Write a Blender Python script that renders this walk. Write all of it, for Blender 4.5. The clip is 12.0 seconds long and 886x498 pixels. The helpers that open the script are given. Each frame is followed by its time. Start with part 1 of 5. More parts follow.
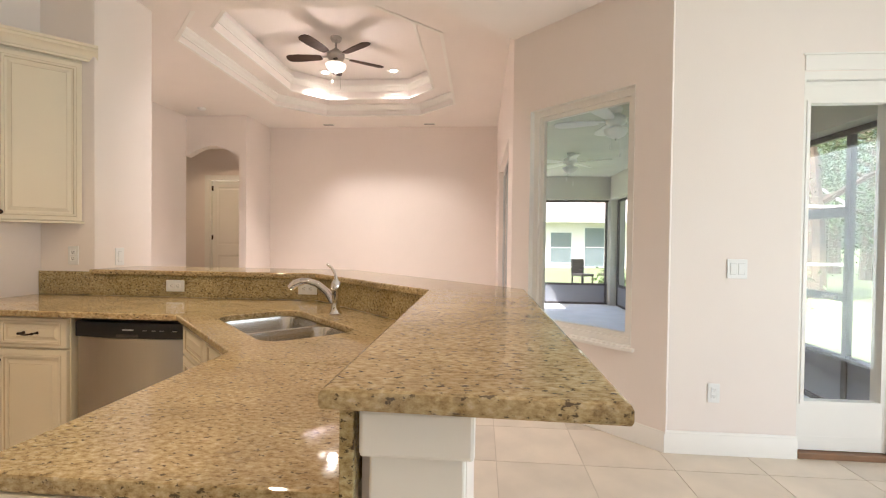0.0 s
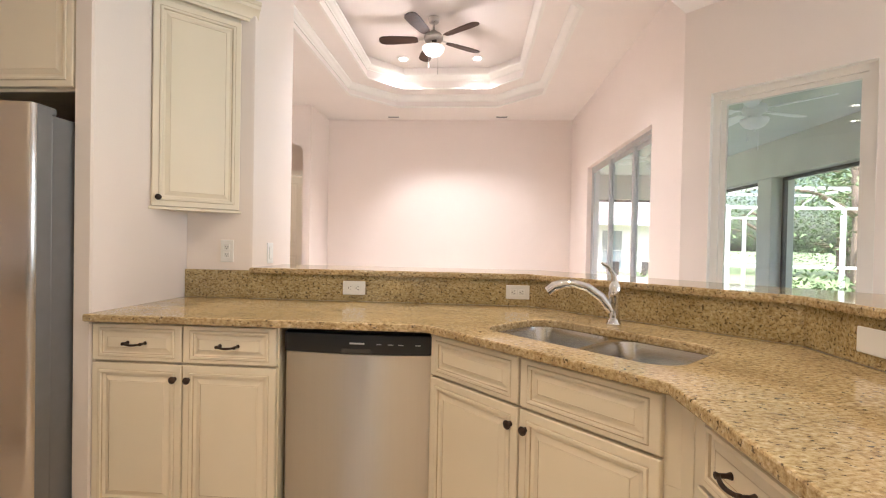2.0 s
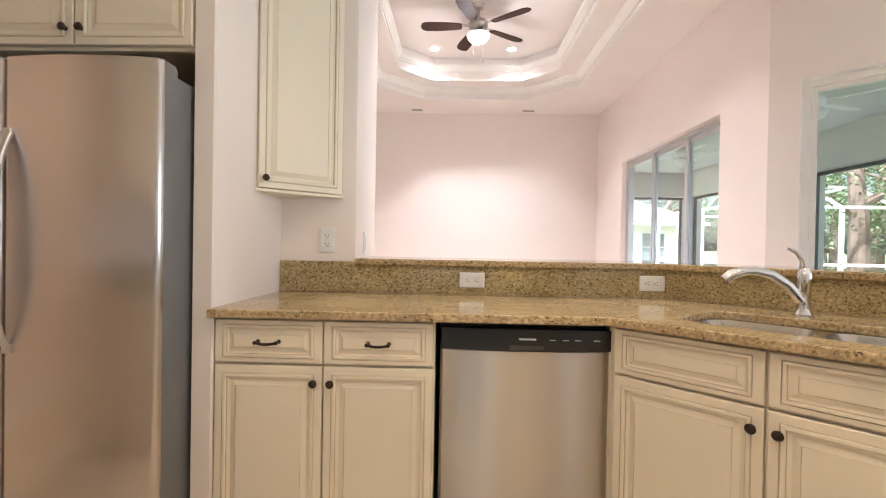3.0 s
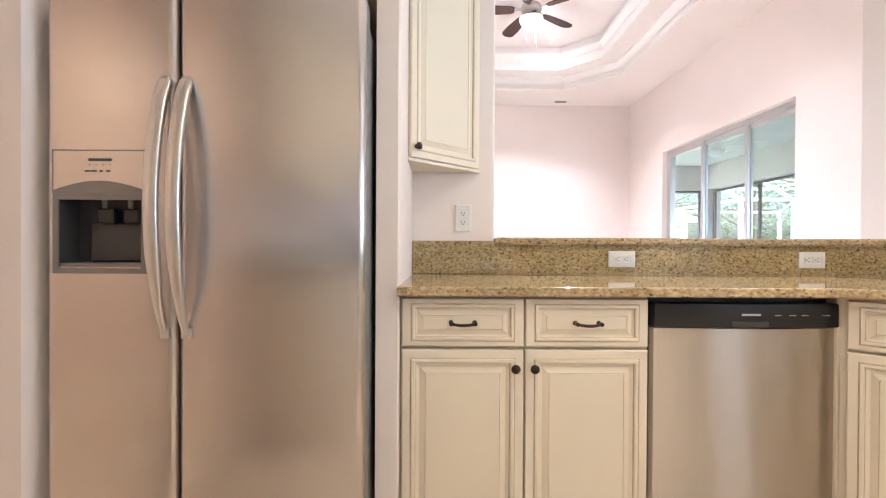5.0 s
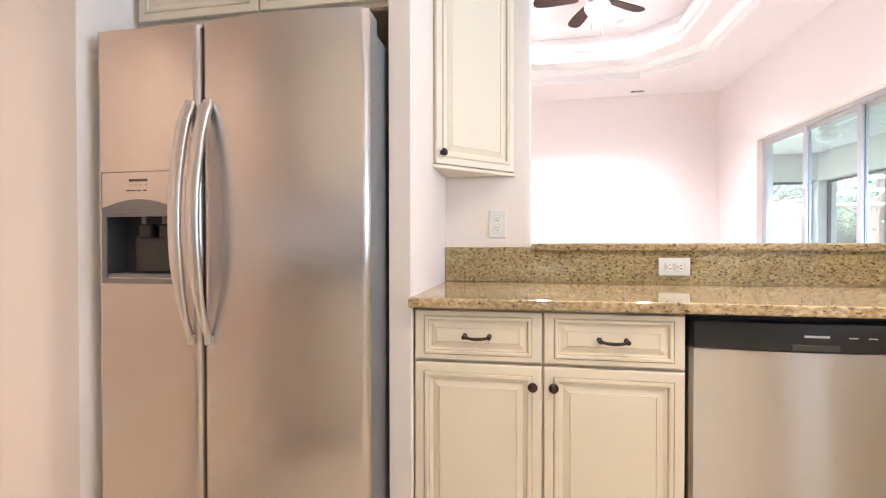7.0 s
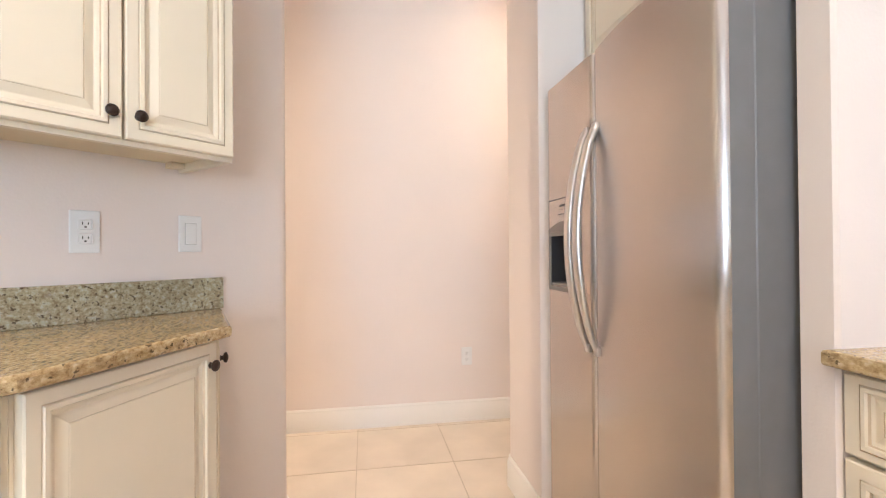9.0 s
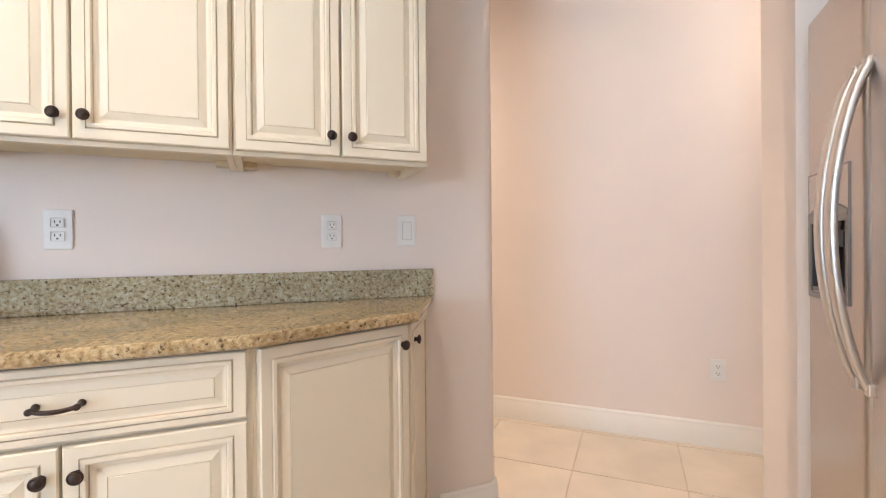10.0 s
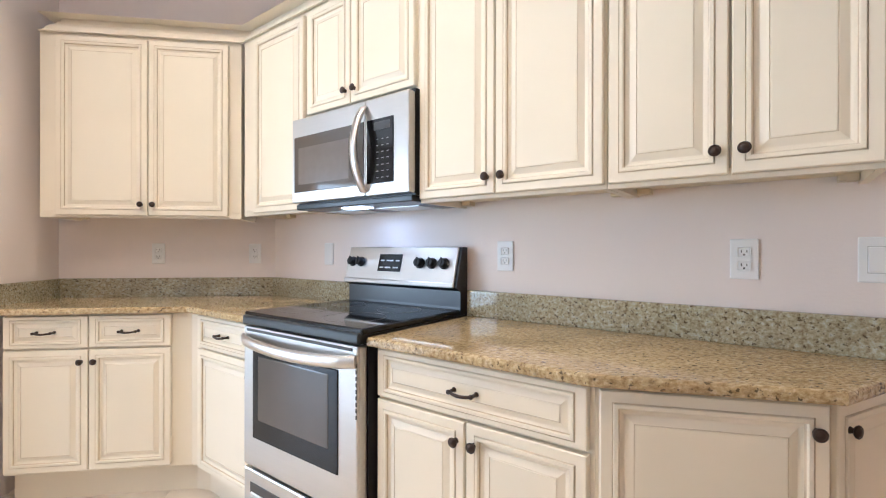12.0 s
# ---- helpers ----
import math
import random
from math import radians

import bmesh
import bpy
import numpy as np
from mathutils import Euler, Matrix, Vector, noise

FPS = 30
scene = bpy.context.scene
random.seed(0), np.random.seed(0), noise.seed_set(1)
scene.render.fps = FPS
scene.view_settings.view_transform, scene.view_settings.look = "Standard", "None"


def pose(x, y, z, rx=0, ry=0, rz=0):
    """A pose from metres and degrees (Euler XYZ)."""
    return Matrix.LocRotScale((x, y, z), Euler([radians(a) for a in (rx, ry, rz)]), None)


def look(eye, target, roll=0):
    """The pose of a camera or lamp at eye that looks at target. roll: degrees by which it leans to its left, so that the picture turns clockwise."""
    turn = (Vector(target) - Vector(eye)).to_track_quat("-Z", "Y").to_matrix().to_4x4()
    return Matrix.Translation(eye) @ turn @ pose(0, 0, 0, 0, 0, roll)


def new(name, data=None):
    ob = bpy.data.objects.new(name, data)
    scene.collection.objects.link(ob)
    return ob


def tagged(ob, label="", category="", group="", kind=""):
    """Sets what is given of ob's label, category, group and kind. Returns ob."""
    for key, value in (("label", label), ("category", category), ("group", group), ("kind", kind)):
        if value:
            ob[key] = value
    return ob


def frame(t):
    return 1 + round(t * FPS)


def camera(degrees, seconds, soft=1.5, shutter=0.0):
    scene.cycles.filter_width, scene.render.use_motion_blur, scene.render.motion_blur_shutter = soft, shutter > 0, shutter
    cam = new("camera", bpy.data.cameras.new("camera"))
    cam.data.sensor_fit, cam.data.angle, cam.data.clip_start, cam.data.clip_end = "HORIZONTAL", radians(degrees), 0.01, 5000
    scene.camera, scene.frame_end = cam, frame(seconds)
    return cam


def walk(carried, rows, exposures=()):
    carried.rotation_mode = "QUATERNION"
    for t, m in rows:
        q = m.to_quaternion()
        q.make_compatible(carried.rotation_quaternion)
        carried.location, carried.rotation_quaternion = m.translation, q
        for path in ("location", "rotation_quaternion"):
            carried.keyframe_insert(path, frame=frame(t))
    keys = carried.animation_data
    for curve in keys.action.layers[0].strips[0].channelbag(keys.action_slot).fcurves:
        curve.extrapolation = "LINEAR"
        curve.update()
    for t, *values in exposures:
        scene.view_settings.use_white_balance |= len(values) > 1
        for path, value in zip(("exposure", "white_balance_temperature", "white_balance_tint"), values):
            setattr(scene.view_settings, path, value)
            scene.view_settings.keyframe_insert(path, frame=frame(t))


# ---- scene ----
cam = camera(89.0, 12.0, 1.15)
PATH = [
    (0.0, (0.351, 0.184, 1.272), (0.184, 2.177, 1.238), 0.7),
    (0.5, (0.111, 0.238, 1.26), (-0.054, 2.231, 1.226), 0.9),
    (1.0, (-0.212, 0.294, 1.249), (-0.375, 2.287, 1.22), 1.1),
    (1.5, (-0.546, 0.389, 1.232), (-0.698, 2.383, 1.201), 1.1),
    (2.0, (-0.886, 0.512, 1.217), (-1.026, 2.507, 1.193), 1.1),
    (2.5, (-1.258, 0.604, 1.191), (-1.327, 2.603, 1.167), 1.2),
    (3.0, (-1.578, 0.674, 1.144), (-1.631, 2.674, 1.125), 1.0),
    (3.5, (-1.859, 0.727, 1.085), (-1.904, 2.727, 1.076), 0.7),
    (3.7, (-1.943, 0.748, 1.062), (-1.989, 2.747, 1.06), 0.6),
    (5.3, (-2.298, 0.83, 1.03), (-2.279, 2.83, 1.015), 0.3),
    (5.5, (-2.292, 0.828, 1.026), (-2.278, 2.828, 1.017), 0.2),
    (6.0, (-2.285, 0.831, 1.03), (-2.263, 2.831, 1.022), 0.2),
    (6.5, (-2.219, 0.837, 1.047), (-2.255, 2.836, 1.041), -0.2),
    (6.7, (-2.171, 0.845, 1.056), (-2.301, 2.841, 1.046), -0.2),
    (8.3, (-1.749, 1.205, 1.119), (-3.344, 2.411, 1.099), -0.4),
    (8.5, (-1.739, 1.238, 1.106), (-3.483, 2.218, 1.107), -0.3),
    (9.0, (-1.714, 1.346, 1.096), (-3.684, 1.689, 1.112), -0.4),
    (9.5, (-1.747, 1.468, 1.094), (-3.731, 1.212, 1.091), -0.5),
    (10.0, (-1.77, 1.579, 1.099), (-3.614, 0.803, 1.091), -0.5),
    (10.5, (-1.894, 1.63, 1.099), (-3.471, 0.4, 1.101), -0.6),
    (11.0, (-1.968, 1.672, 1.122), (-3.164, 0.069, 1.125), -0.3),
    (11.5, (-2.004, 1.715, 1.152), (-2.665, -0.173, 1.152), -0.2),
    (12.0, (-2.044, 1.754, 1.188), (-2.335, -0.225, 1.187), 0.1),
]
EXPOSURES = [(0.0, 1.26, 6300, 12), (1.5, 1.58, 6000, 12), (3.5, 1.67, 5500, 12), (6.0, 2.23, 5100, 12), (9.0, 2.25, 5200, 12), (10.5, 2.0, 5150, 12), (12.0, 2.02, 5050, 12)]
walk(cam, [(t, look(eye, target, roll)) for t, eye, target, roll in PATH], EXPOSURES)

# ---- world, sun, lamps ----
world = bpy.data.worlds.new("sky")
scene.world = world
world.use_nodes = True
wn = world.node_tree.nodes
sky = wn.new("ShaderNodeTexSky")
sky.sky_type = "NISHITA"
sky.sun_disc = False
sky.sun_elevation = radians(58)
sky.sun_rotation = radians(229)
sky.air_density = 1.2
sky.dust_density = 5.0
wn["Background"].inputs["Strength"].default_value = 0.15
world.node_tree.links.new(sky.outputs[0], wn["Background"].inputs["Color"])
sun = new("sun", bpy.data.lights.new("sun", "SUN"))
sun.data.energy, sun.data.angle, sun.data.color = 5.0, radians(0.6), (1.0, 0.96, 0.9)
sun.matrix_world = look((0, 0, 20), (4.0, 3.5, 20 - 8.5))

KITCHEN_CANS = [(-2.1, 0.62), (-1.0, 0.1), (-0.75, 1.35), (-1.45, 1.15)]
KITCHEN_POWER = [0.7, 2.8, 2.0, 2.6]
TRAY_CANS = [(-1.88, 6.46), (-0.90, 6.46), (-1.88, 4.35), (-0.90, 4.35)]
HALL_CANS = [(-3.9, -0.6), (-3.9, 2.75)]
TRAY_POWER = 8.6
WARM, SOFT_WHITE = (1.0, 0.75, 0.465), (1.0, 0.895, 0.83)


def can_lamp(x, y, z, watts, size=0.14, spread=130, color=WARM):
    lamp = new("can_light_lamp", bpy.data.lights.new("can_light_lamp", "AREA"))
    lamp.data.shape, lamp.data.size, lamp.data.energy, lamp.data.color = "DISK", size, watts, color
    lamp.data.spread = radians(spread)
    lamp.location = (x, y, z)


for (cx, cy), watts in zip(KITCHEN_CANS, KITCHEN_POWER):
    can_lamp(cx, cy, 2.885, watts, 0.09)
for cx, cy in TRAY_CANS:
    can_lamp(cx, cy, 3.635, TRAY_POWER, 0.12, 108, SOFT_WHITE)
for (cx, cy), watts in zip(HALL_CANS, (10.0, 2.6)):
    can_lamp(cx, cy, 2.885, watts, 0.14, 160)
can_lamp(-4.6, 7.7, 2.985, 3)
fan_lamp = new("fan_lamp", bpy.data.lights.new("fan_lamp", "POINT"))
fan_lamp.data.energy, fan_lamp.data.color, fan_lamp.data.shadow_soft_size = 4.8, SOFT_WHITE, 0.05
fan_lamp.location = (-1.375, 5.39, 3.16)
hood_lamp = new("hood_lamp", bpy.data.lights.new("hood_lamp", "AREA"))
hood_lamp.data.size, hood_lamp.data.energy, hood_lamp.data.color = 0.12, 0.10, (0.55, 0.70, 1.0)


def daylight(x, y, z, turn, wide, high, watts):
    """Sky light in a window's opening, facing into the room."""
    lamp = new("window_daylight", bpy.data.lights.new("window_daylight", "AREA"))
    lamp.data.shape, lamp.data.size, lamp.data.size_y = "RECTANGLE", wide, high
    lamp.data.energy, lamp.data.color = watts, (0.87, 0.97, 1.0)
    lamp.matrix_world = Matrix.Translation((x, y, z)) @ Matrix.Rotation(radians(turn), 4, "Z") @ Matrix.Rotation(radians(-90), 4, "X")


daylight(3.98, 0.43, 1.2, -90, 2.7, 2.1, 39)


# ---- materials ----
def material(name, color, rough=0.5, metal=0.0, vary=0.06, scale=6.0, bump=0.0, bump_scale=60.0, coat=0.0, stretch=(1, 1, 1), spec=0.5):
    m = bpy.data.materials.new(name)
    m.use_nodes = True
    nt, b = m.node_tree, m.node_tree.nodes["Principled BSDF"]
    tc, mp = nt.nodes.new("ShaderNodeTexCoord"), nt.nodes.new("ShaderNodeMapping")
    mp.inputs["Scale"].default_value = stretch
    nt.links.new(tc.outputs["Object"], mp.inputs[0])
    n = nt.nodes.new("ShaderNodeTexNoise")
    n.inputs["Scale"].default_value, n.inputs["Detail"].default_value = scale, 5
    nt.links.new(mp.outputs[0], n.inputs[0])
    ramp = nt.nodes.new("ShaderNodeMapRange")
    ramp.inputs[1].default_value, ramp.inputs[2].default_value = 0.3, 0.7
    ramp.inputs[3].default_value, ramp.inputs[4].default_value = 1 - vary, 1 + vary
    nt.links.new(n.outputs[0], ramp.inputs[0])
    mix = nt.nodes.new("ShaderNodeVectorMath")
    mix.operation = "SCALE"
    mix.inputs[0].default_value = color
    nt.links.new(ramp.outputs[0], mix.inputs["Scale"])
    nt.links.new(mix.outputs[0], b.inputs["Base Color"])
    b.inputs["Roughness"].default_value, b.inputs["Metallic"].default_value = rough, metal
    b.inputs["Coat Weight"].default_value = coat
    b.inputs["Specular IOR Level"].default_value = spec
    rr = nt.nodes.new("ShaderNodeMapRange")
    rr.inputs[3].default_value, rr.inputs[4].default_value = rough * 0.88, min(1, rough * 1.12)
    nt.links.new(n.outputs[0], rr.inputs[0])
    nt.links.new(rr.outputs[0], b.inputs["Roughness"])
    if bump:
        f = nt.nodes.new("ShaderNodeTexNoise")
        f.inputs["Scale"].default_value, f.inputs["Detail"].default_value = bump_scale, 4
        nt.links.new(mp.outputs[0], f.inputs[0])
        bp = nt.nodes.new("ShaderNodeBump")
        bp.inputs["Strength"].default_value, bp.inputs["Distance"].default_value = bump, 0.002
        nt.links.new(f.outputs[0], bp.inputs["Height"])
        nt.links.new(bp.outputs[0], b.inputs["Normal"])
    return m


def glowing(name, color, strength):
    m = bpy.data.materials.new(name)
    m.use_nodes = True
    b = m.node_tree.nodes["Principled BSDF"]
    b.inputs["Base Color"].default_value = (*color, 1)
    b.inputs["Emission Color"].default_value = (*color, 1)
    b.inputs["Emission Strength"].default_value = strength
    return m


def granite_material(name="granite", turn=0.0, tone=(1, 1, 1), fleck_at=0.60, fleck=62):
    m = bpy.data.materials.new(name)
    m.use_nodes = True
    nt, b = m.node_tree, m.node_tree.nodes["Principled BSDF"]
    tc, mp = nt.nodes.new("ShaderNodeTexCoord"), nt.nodes.new("ShaderNodeMapping")
    mp.inputs["Scale"].default_value = (1, 1.7, 1.5)
    mp.inputs["Rotation"].default_value = (0, 0, turn)
    nt.links.new(tc.outputs["Object"], mp.inputs[0])

    def noise_node(scale, detail, rough=0.55):
        n = nt.nodes.new("ShaderNodeTexNoise")
        n.inputs["Scale"].default_value, n.inputs["Detail"].default_value, n.inputs["Roughness"].default_value = scale, detail, rough
        nt.links.new(mp.outputs[0], n.inputs[0])
        return n

    def ramp_node(src, stops):
        r = nt.nodes.new("ShaderNodeValToRGB")
        r.color_ramp.elements[0].position, r.color_ramp.elements[0].color = stops[0][0], (*stops[0][1], 1)
        r.color_ramp.elements[1].position, r.color_ramp.elements[1].color = stops[-1][0], (*stops[-1][1], 1)
        for p, c in stops[1:-1]:
            e = r.color_ramp.elements.new(p)
            e.color = (*c, 1)
        nt.links.new(src.outputs[0], r.inputs[0])
        return r

    def mixed(fac, a, c):
        x = nt.nodes.new("ShaderNodeMix")
        x.data_type = "RGBA"
        nt.links.new(fac, x.inputs[0])
        nt.links.new(a, x.inputs[6])
        if isinstance(c, tuple):
            x.inputs[7].default_value = (*c, 1)
        else:
            nt.links.new(c, x.inputs[7])
        return x.outputs[2]

    base = ramp_node(noise_node(70, 6, 0.64), [(0.30, (0.235, 0.15, 0.07)), (0.44, (0.425, 0.31, 0.155)), (0.55, (0.55, 0.43, 0.24)), (0.70, (0.67, 0.57, 0.40))])
    large = ramp_node(noise_node(4, 5), [(0.35, tuple(a * b for a, b in zip((0.80, 0.77, 0.72), tone))), (0.62, tuple(a * b for a, b in zip((1.06, 1.05, 1.03), tone)))])
    tint = nt.nodes.new("ShaderNodeMix")
    tint.data_type, tint.blend_type = "RGBA", "MULTIPLY"
    tint.inputs[0].default_value = 1.0
    nt.links.new(base.outputs[0], tint.inputs[6])
    nt.links.new(large.outputs[0], tint.inputs[7])
    fleck = ramp_node(noise_node(fleck, 4, 0.58), [(fleck_at, (0, 0, 0)), (fleck_at + 0.045, (0.9, 0.9, 0.9))])
    col = mixed(fleck.outputs[0], tint.outputs[2], (0.075, 0.053, 0.034))
    grey = ramp_node(noise_node(26, 6, 0.68), [(0.56, (0, 0, 0)), (0.70, (0.55, 0.55, 0.55))])
    col = mixed(grey.outputs[0], col, (0.15, 0.10, 0.06))
    nt.links.new(col, b.inputs["Base Color"])
    b.inputs["Roughness"].default_value = 0.045
    return m


def steel_material(name, color, rough, axis, aniso=0.5, across=0.0):
    """Brushed steel; the grain runs along the axis given."""
    stretch = {"x": (2, 90, 90), "y": (90, 2, 90), "z": (90, 90, 2)}[axis]
    m = material(name, color, rough, 1.0, 0.012, 1.2, 0.0, 14.0, stretch=stretch)
    nt, b = m.node_tree, m.node_tree.nodes["Principled BSDF"]
    tg = nt.nodes.new("ShaderNodeTangent")
    tg.direction_type, tg.axis = "RADIAL", "Z"
    nt.links.remove(b.inputs["Roughness"].links[0])
    b.inputs["Roughness"].default_value = rough
    nt.links.new(tg.outputs[0], b.inputs["Tangent"])
    b.inputs["Anisotropic"].default_value, b.inputs["Anisotropic Rotation"].default_value = aniso, across
    return m


def glass_material(name, tint=(1, 1, 1)):
    m = bpy.data.materials.new(name)
    m.use_nodes = True
    b = m.node_tree.nodes["Principled BSDF"]
    b.inputs["Base Color"].default_value = (*tint, 1)
    b.inputs["Transmission Weight"].default_value = 1.0
    b.inputs["Roughness"].default_value = 0.0
    b.inputs["IOR"].default_value = 1.45
    return m


def leaf_material(name, color):
    m = bpy.data.materials.new(name)
    m.use_nodes = True
    nt, b = m.node_tree, m.node_tree.nodes["Principled BSDF"]
    g = nt.nodes.new("ShaderNodeNewGeometry")
    r = nt.nodes.new("ShaderNodeMapRange")
    r.inputs[3].default_value, r.inputs[4].default_value = 0.5, 1.6
    nt.links.new(g.outputs["Random Per Island"], r.inputs[0])
    v = nt.nodes.new("ShaderNodeVectorMath")
    v.operation = "SCALE"
    v.inputs[0].default_value = color
    nt.links.new(r.outputs[0], v.inputs["Scale"])
    nt.links.new(v.outputs[0], b.inputs["Base Color"])
    b.inputs["Roughness"].default_value = 0.6
    b.inputs["Subsurface Weight"].default_value = 0.0
    return m


def tile_material():
    m = material("floor_tile_ceramic", (0.69, 0.60, 0.49), 0.32, 0, 0.09, 3.5, 0.05, 40)
    nt, b = m.node_tree, m.node_tree.nodes["Principled BSDF"]
    src = b.inputs["Base Color"].links[0].from_socket
    oi = nt.nodes.new("ShaderNodeObjectInfo")
    r = nt.nodes.new("ShaderNodeMapRange")
    r.inputs[3].default_value, r.inputs[4].default_value = 0.95, 1.04
    nt.links.new(oi.outputs["Random"], r.inputs[0])
    v = nt.nodes.new("ShaderNodeVectorMath")
    v.operation = "SCALE"
    nt.links.new(src, v.inputs[0])
    nt.links.new(r.outputs[0], v.inputs["Scale"])
    nt.links.new(v.outputs[0], b.inputs["Base Color"])
    return m


PAINT = material("wall_paint", (0.85, 0.768, 0.715), 0.75, 0, 0.012, 2.0, 0.22, 130, spec=0.25)
CEIL = material("ceiling_paint", (0.86, 0.80, 0.76), 0.85, 0, 0.012, 2.0, 0.25, 90, spec=0.2)
TRIM = material("trim_paint", (0.86, 0.83, 0.78), 0.4, 0, 0.01, 4)
CREAM = material("cream_cabinet_paint", (0.82, 0.735, 0.585), 0.42, 0, 0.02, 3, 0.03, 50)
GLAZE = material("cabinet_glaze", (0.60, 0.48, 0.33), 0.5, 0, 0.2, 12)
GLAZE_SOFT = material("cabinet_glaze_soft", (0.74, 0.64, 0.48), 0.45, 0, 0.12, 12)
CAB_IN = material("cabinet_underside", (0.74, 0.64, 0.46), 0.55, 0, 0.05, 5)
BRONZE = material("oil_rubbed_bronze", (0.055, 0.036, 0.028), 0.42, 0.7, 0.25, 30, 0.1, 80)
GRANITE = granite_material()
# Countertop granite with cool side daylight painted into its tone.
GRANITE_COOL_LIT = granite_material("granite_cool_daylight", 0.6, (0.82, 1.0, 1.30), 0.585, 66)
GRANITE_SPLASH = granite_material("granite_olive", 0.6, (0.90, 0.93, 0.86), 0.575, 84)
STEEL = steel_material("brushed_steel", (0.56, 0.52, 0.47), 0.28, "z", 1.0, 0.25)
STEEL_H = steel_material("brushed_steel_across", (0.58, 0.56, 0.535), 0.33, "x")
STEEL_F = steel_material("fridge_steel", (0.60, 0.55, 0.51), 0.26, "x", 0.85, 0.0)
HANDLE = material("polished_handle_steel", (0.68, 0.65, 0.62), 0.33, 1.0, 0.03, 8)
CHROME = material("chrome", (0.75, 0.75, 0.76), 0.07, 1.0, 0.02, 8)
SINK = steel_material("sink_steel", (0.62, 0.60, 0.57), 0.22, "x")
BLACK = material("black_plastic", (0.011, 0.0115, 0.013), 0.3, 0, 0.1, 10)
BLACK_GLASS = material("black_glass", (0.008, 0.008, 0.009), 0.06, 0, 0.05, 5, spec=0.35)
OVEN_GLASS = material("oven_window_glass", (0.095, 0.08, 0.068), 0.06, 0, 0.05, 5, spec=0.45)
GREY = material("grey_fridge_side", (0.19, 0.19, 0.195), 0.45, 0.2, 0.04, 20, 0.08, 200)
MESH = material("oven_mesh", (0.15, 0.13, 0.115), 0.18, 0, 0.05, 20)
DARK_GREY = material("dispenser_grey", (0.05, 0.05, 0.053), 0.4, 0, 0.05, 20)
MID_GREY = material("mid_grey_plastic", (0.24, 0.22, 0.205), 0.4, 0.2, 0.05, 20)
PLATE = material("white_plate_plastic", (0.84, 0.83, 0.81), 0.35, 0, 0.01, 8)
SLOT = material("dark_slot", (0.05, 0.045, 0.04), 0.5)
# Grey that paints the shade in the gap round a switch rocker.
PLATE_GAP_SHADE = material("plate_gap_shade", (0.52, 0.51, 0.49), 0.5)
PRINT = material("pale_print", (0.6, 0.6, 0.6), 0.5)
PRINT_DARK = material("dark_print", (0.07, 0.065, 0.06), 0.5)
TILE = tile_material()
GROUT = material("grout", (0.58, 0.50, 0.405), 0.85, 0, 0.08, 20, 0.2, 120)
GLASS = glass_material("window_glass", (1.0, 1.0, 1.0))
ALU = material("silver_aluminium", (0.62, 0.62, 0.62), 0.35, 0.8, 0.03, 10)
ALU_DARK = material("bronze_screen_frame", (0.075, 0.07, 0.07), 0.45, 0.4, 0.08, 10)
BLADE = material("dark_walnut_blade", (0.05, 0.027, 0.018), 0.6, 0, 0.3, 6, 0.1, 20, stretch=(1, 8, 1), spec=0.2)
NICKEL = material("brushed_nickel", (0.52, 0.49, 0.46), 0.28, 1.0, 0.05, 12)
BOWL = glowing("lit_bowl_glass", (1.0, 0.92, 0.80), 0.9)
CAN_GLOW = glowing("lit_can_lens", (1.0, 0.90, 0.75), 9.0)
HOOD_GLOW = glowing("hood_lamp_lens", (0.85, 0.92, 1.0), 3.2)
KICK = material("kick_plate_grey", (0.30, 0.32, 0.36), 0.35, 0.3, 0.06, 8)
WHITE_FAN = material("white_fan_paint", (0.82, 0.84, 0.83), 0.4, 0, 0.01, 5)
STUCCO = material("lanai_stucco", (0.55, 0.55, 0.50), 0.85, 0, 0.05, 3, 0.5, 60)
LANAI_CEIL = material("lanai_ceiling_paint", (0.62, 0.65, 0.60), 0.8, 0, 0.05, 2, 0.2, 50)
LANAI_FLOOR = material("lanai_concrete", (0.80, 0.83, 0.88), 0.55, 0, 0.06, 3, 0.15, 60)
LAWN = material("lawn", (0.20, 0.25, 0.12), 0.9, 0, 0.35, 4, 0.8, 60)
BARK = material("bark", (0.16, 0.12, 0.09), 0.9, 0, 0.3, 8, 0.9, 20, stretch=(1, 1, 0.2))
LEAVES = leaf_material("leaves", (0.10, 0.16, 0.06))
LEAVES_PALE = leaf_material("pale_leaves", (0.15, 0.22, 0.09))
HOUSE_WALL = material("neighbour_stucco", (0.88, 0.86, 0.86), 0.9, 0, 0.03, 2, 0.3, 30)
ROOF = material("roof_shingle", (0.52, 0.46, 0.45), 0.9, 0, 0.15, 6, 0.6, 20)
HOUSE_GLASS = material("neighbour_window", (0.22, 0.27, 0.30), 0.12, 0, 0.1, 3)
WHITE_ALU = material("white_aluminium", (0.85, 0.86, 0.88), 0.45, 0, 0.02, 5)
WOOD_THRESH = material("threshold_wood", (0.23, 0.12, 0.06), 0.5, 0, 0.2, 8, 0.1, 20)


# ---- building helpers ----
def part(name, bm, mat, parent, label="", smooth=False):
    me = bpy.data.meshes.new(name)
    bmesh.ops.recalc_face_normals(bm, faces=bm.faces)
    bm.to_mesh(me)
    bm.free()
    for mt in (mat if isinstance(mat, (list, tuple)) else [mat]):
        me.materials.append(mt)
    if smooth:
        me.shade_smooth() if smooth is True else me.set_sharp_from_angle(angle=radians(smooth))
    ob = new(name, me)
    if parent is not None:
        ob.parent = parent
    return tagged(ob, label)


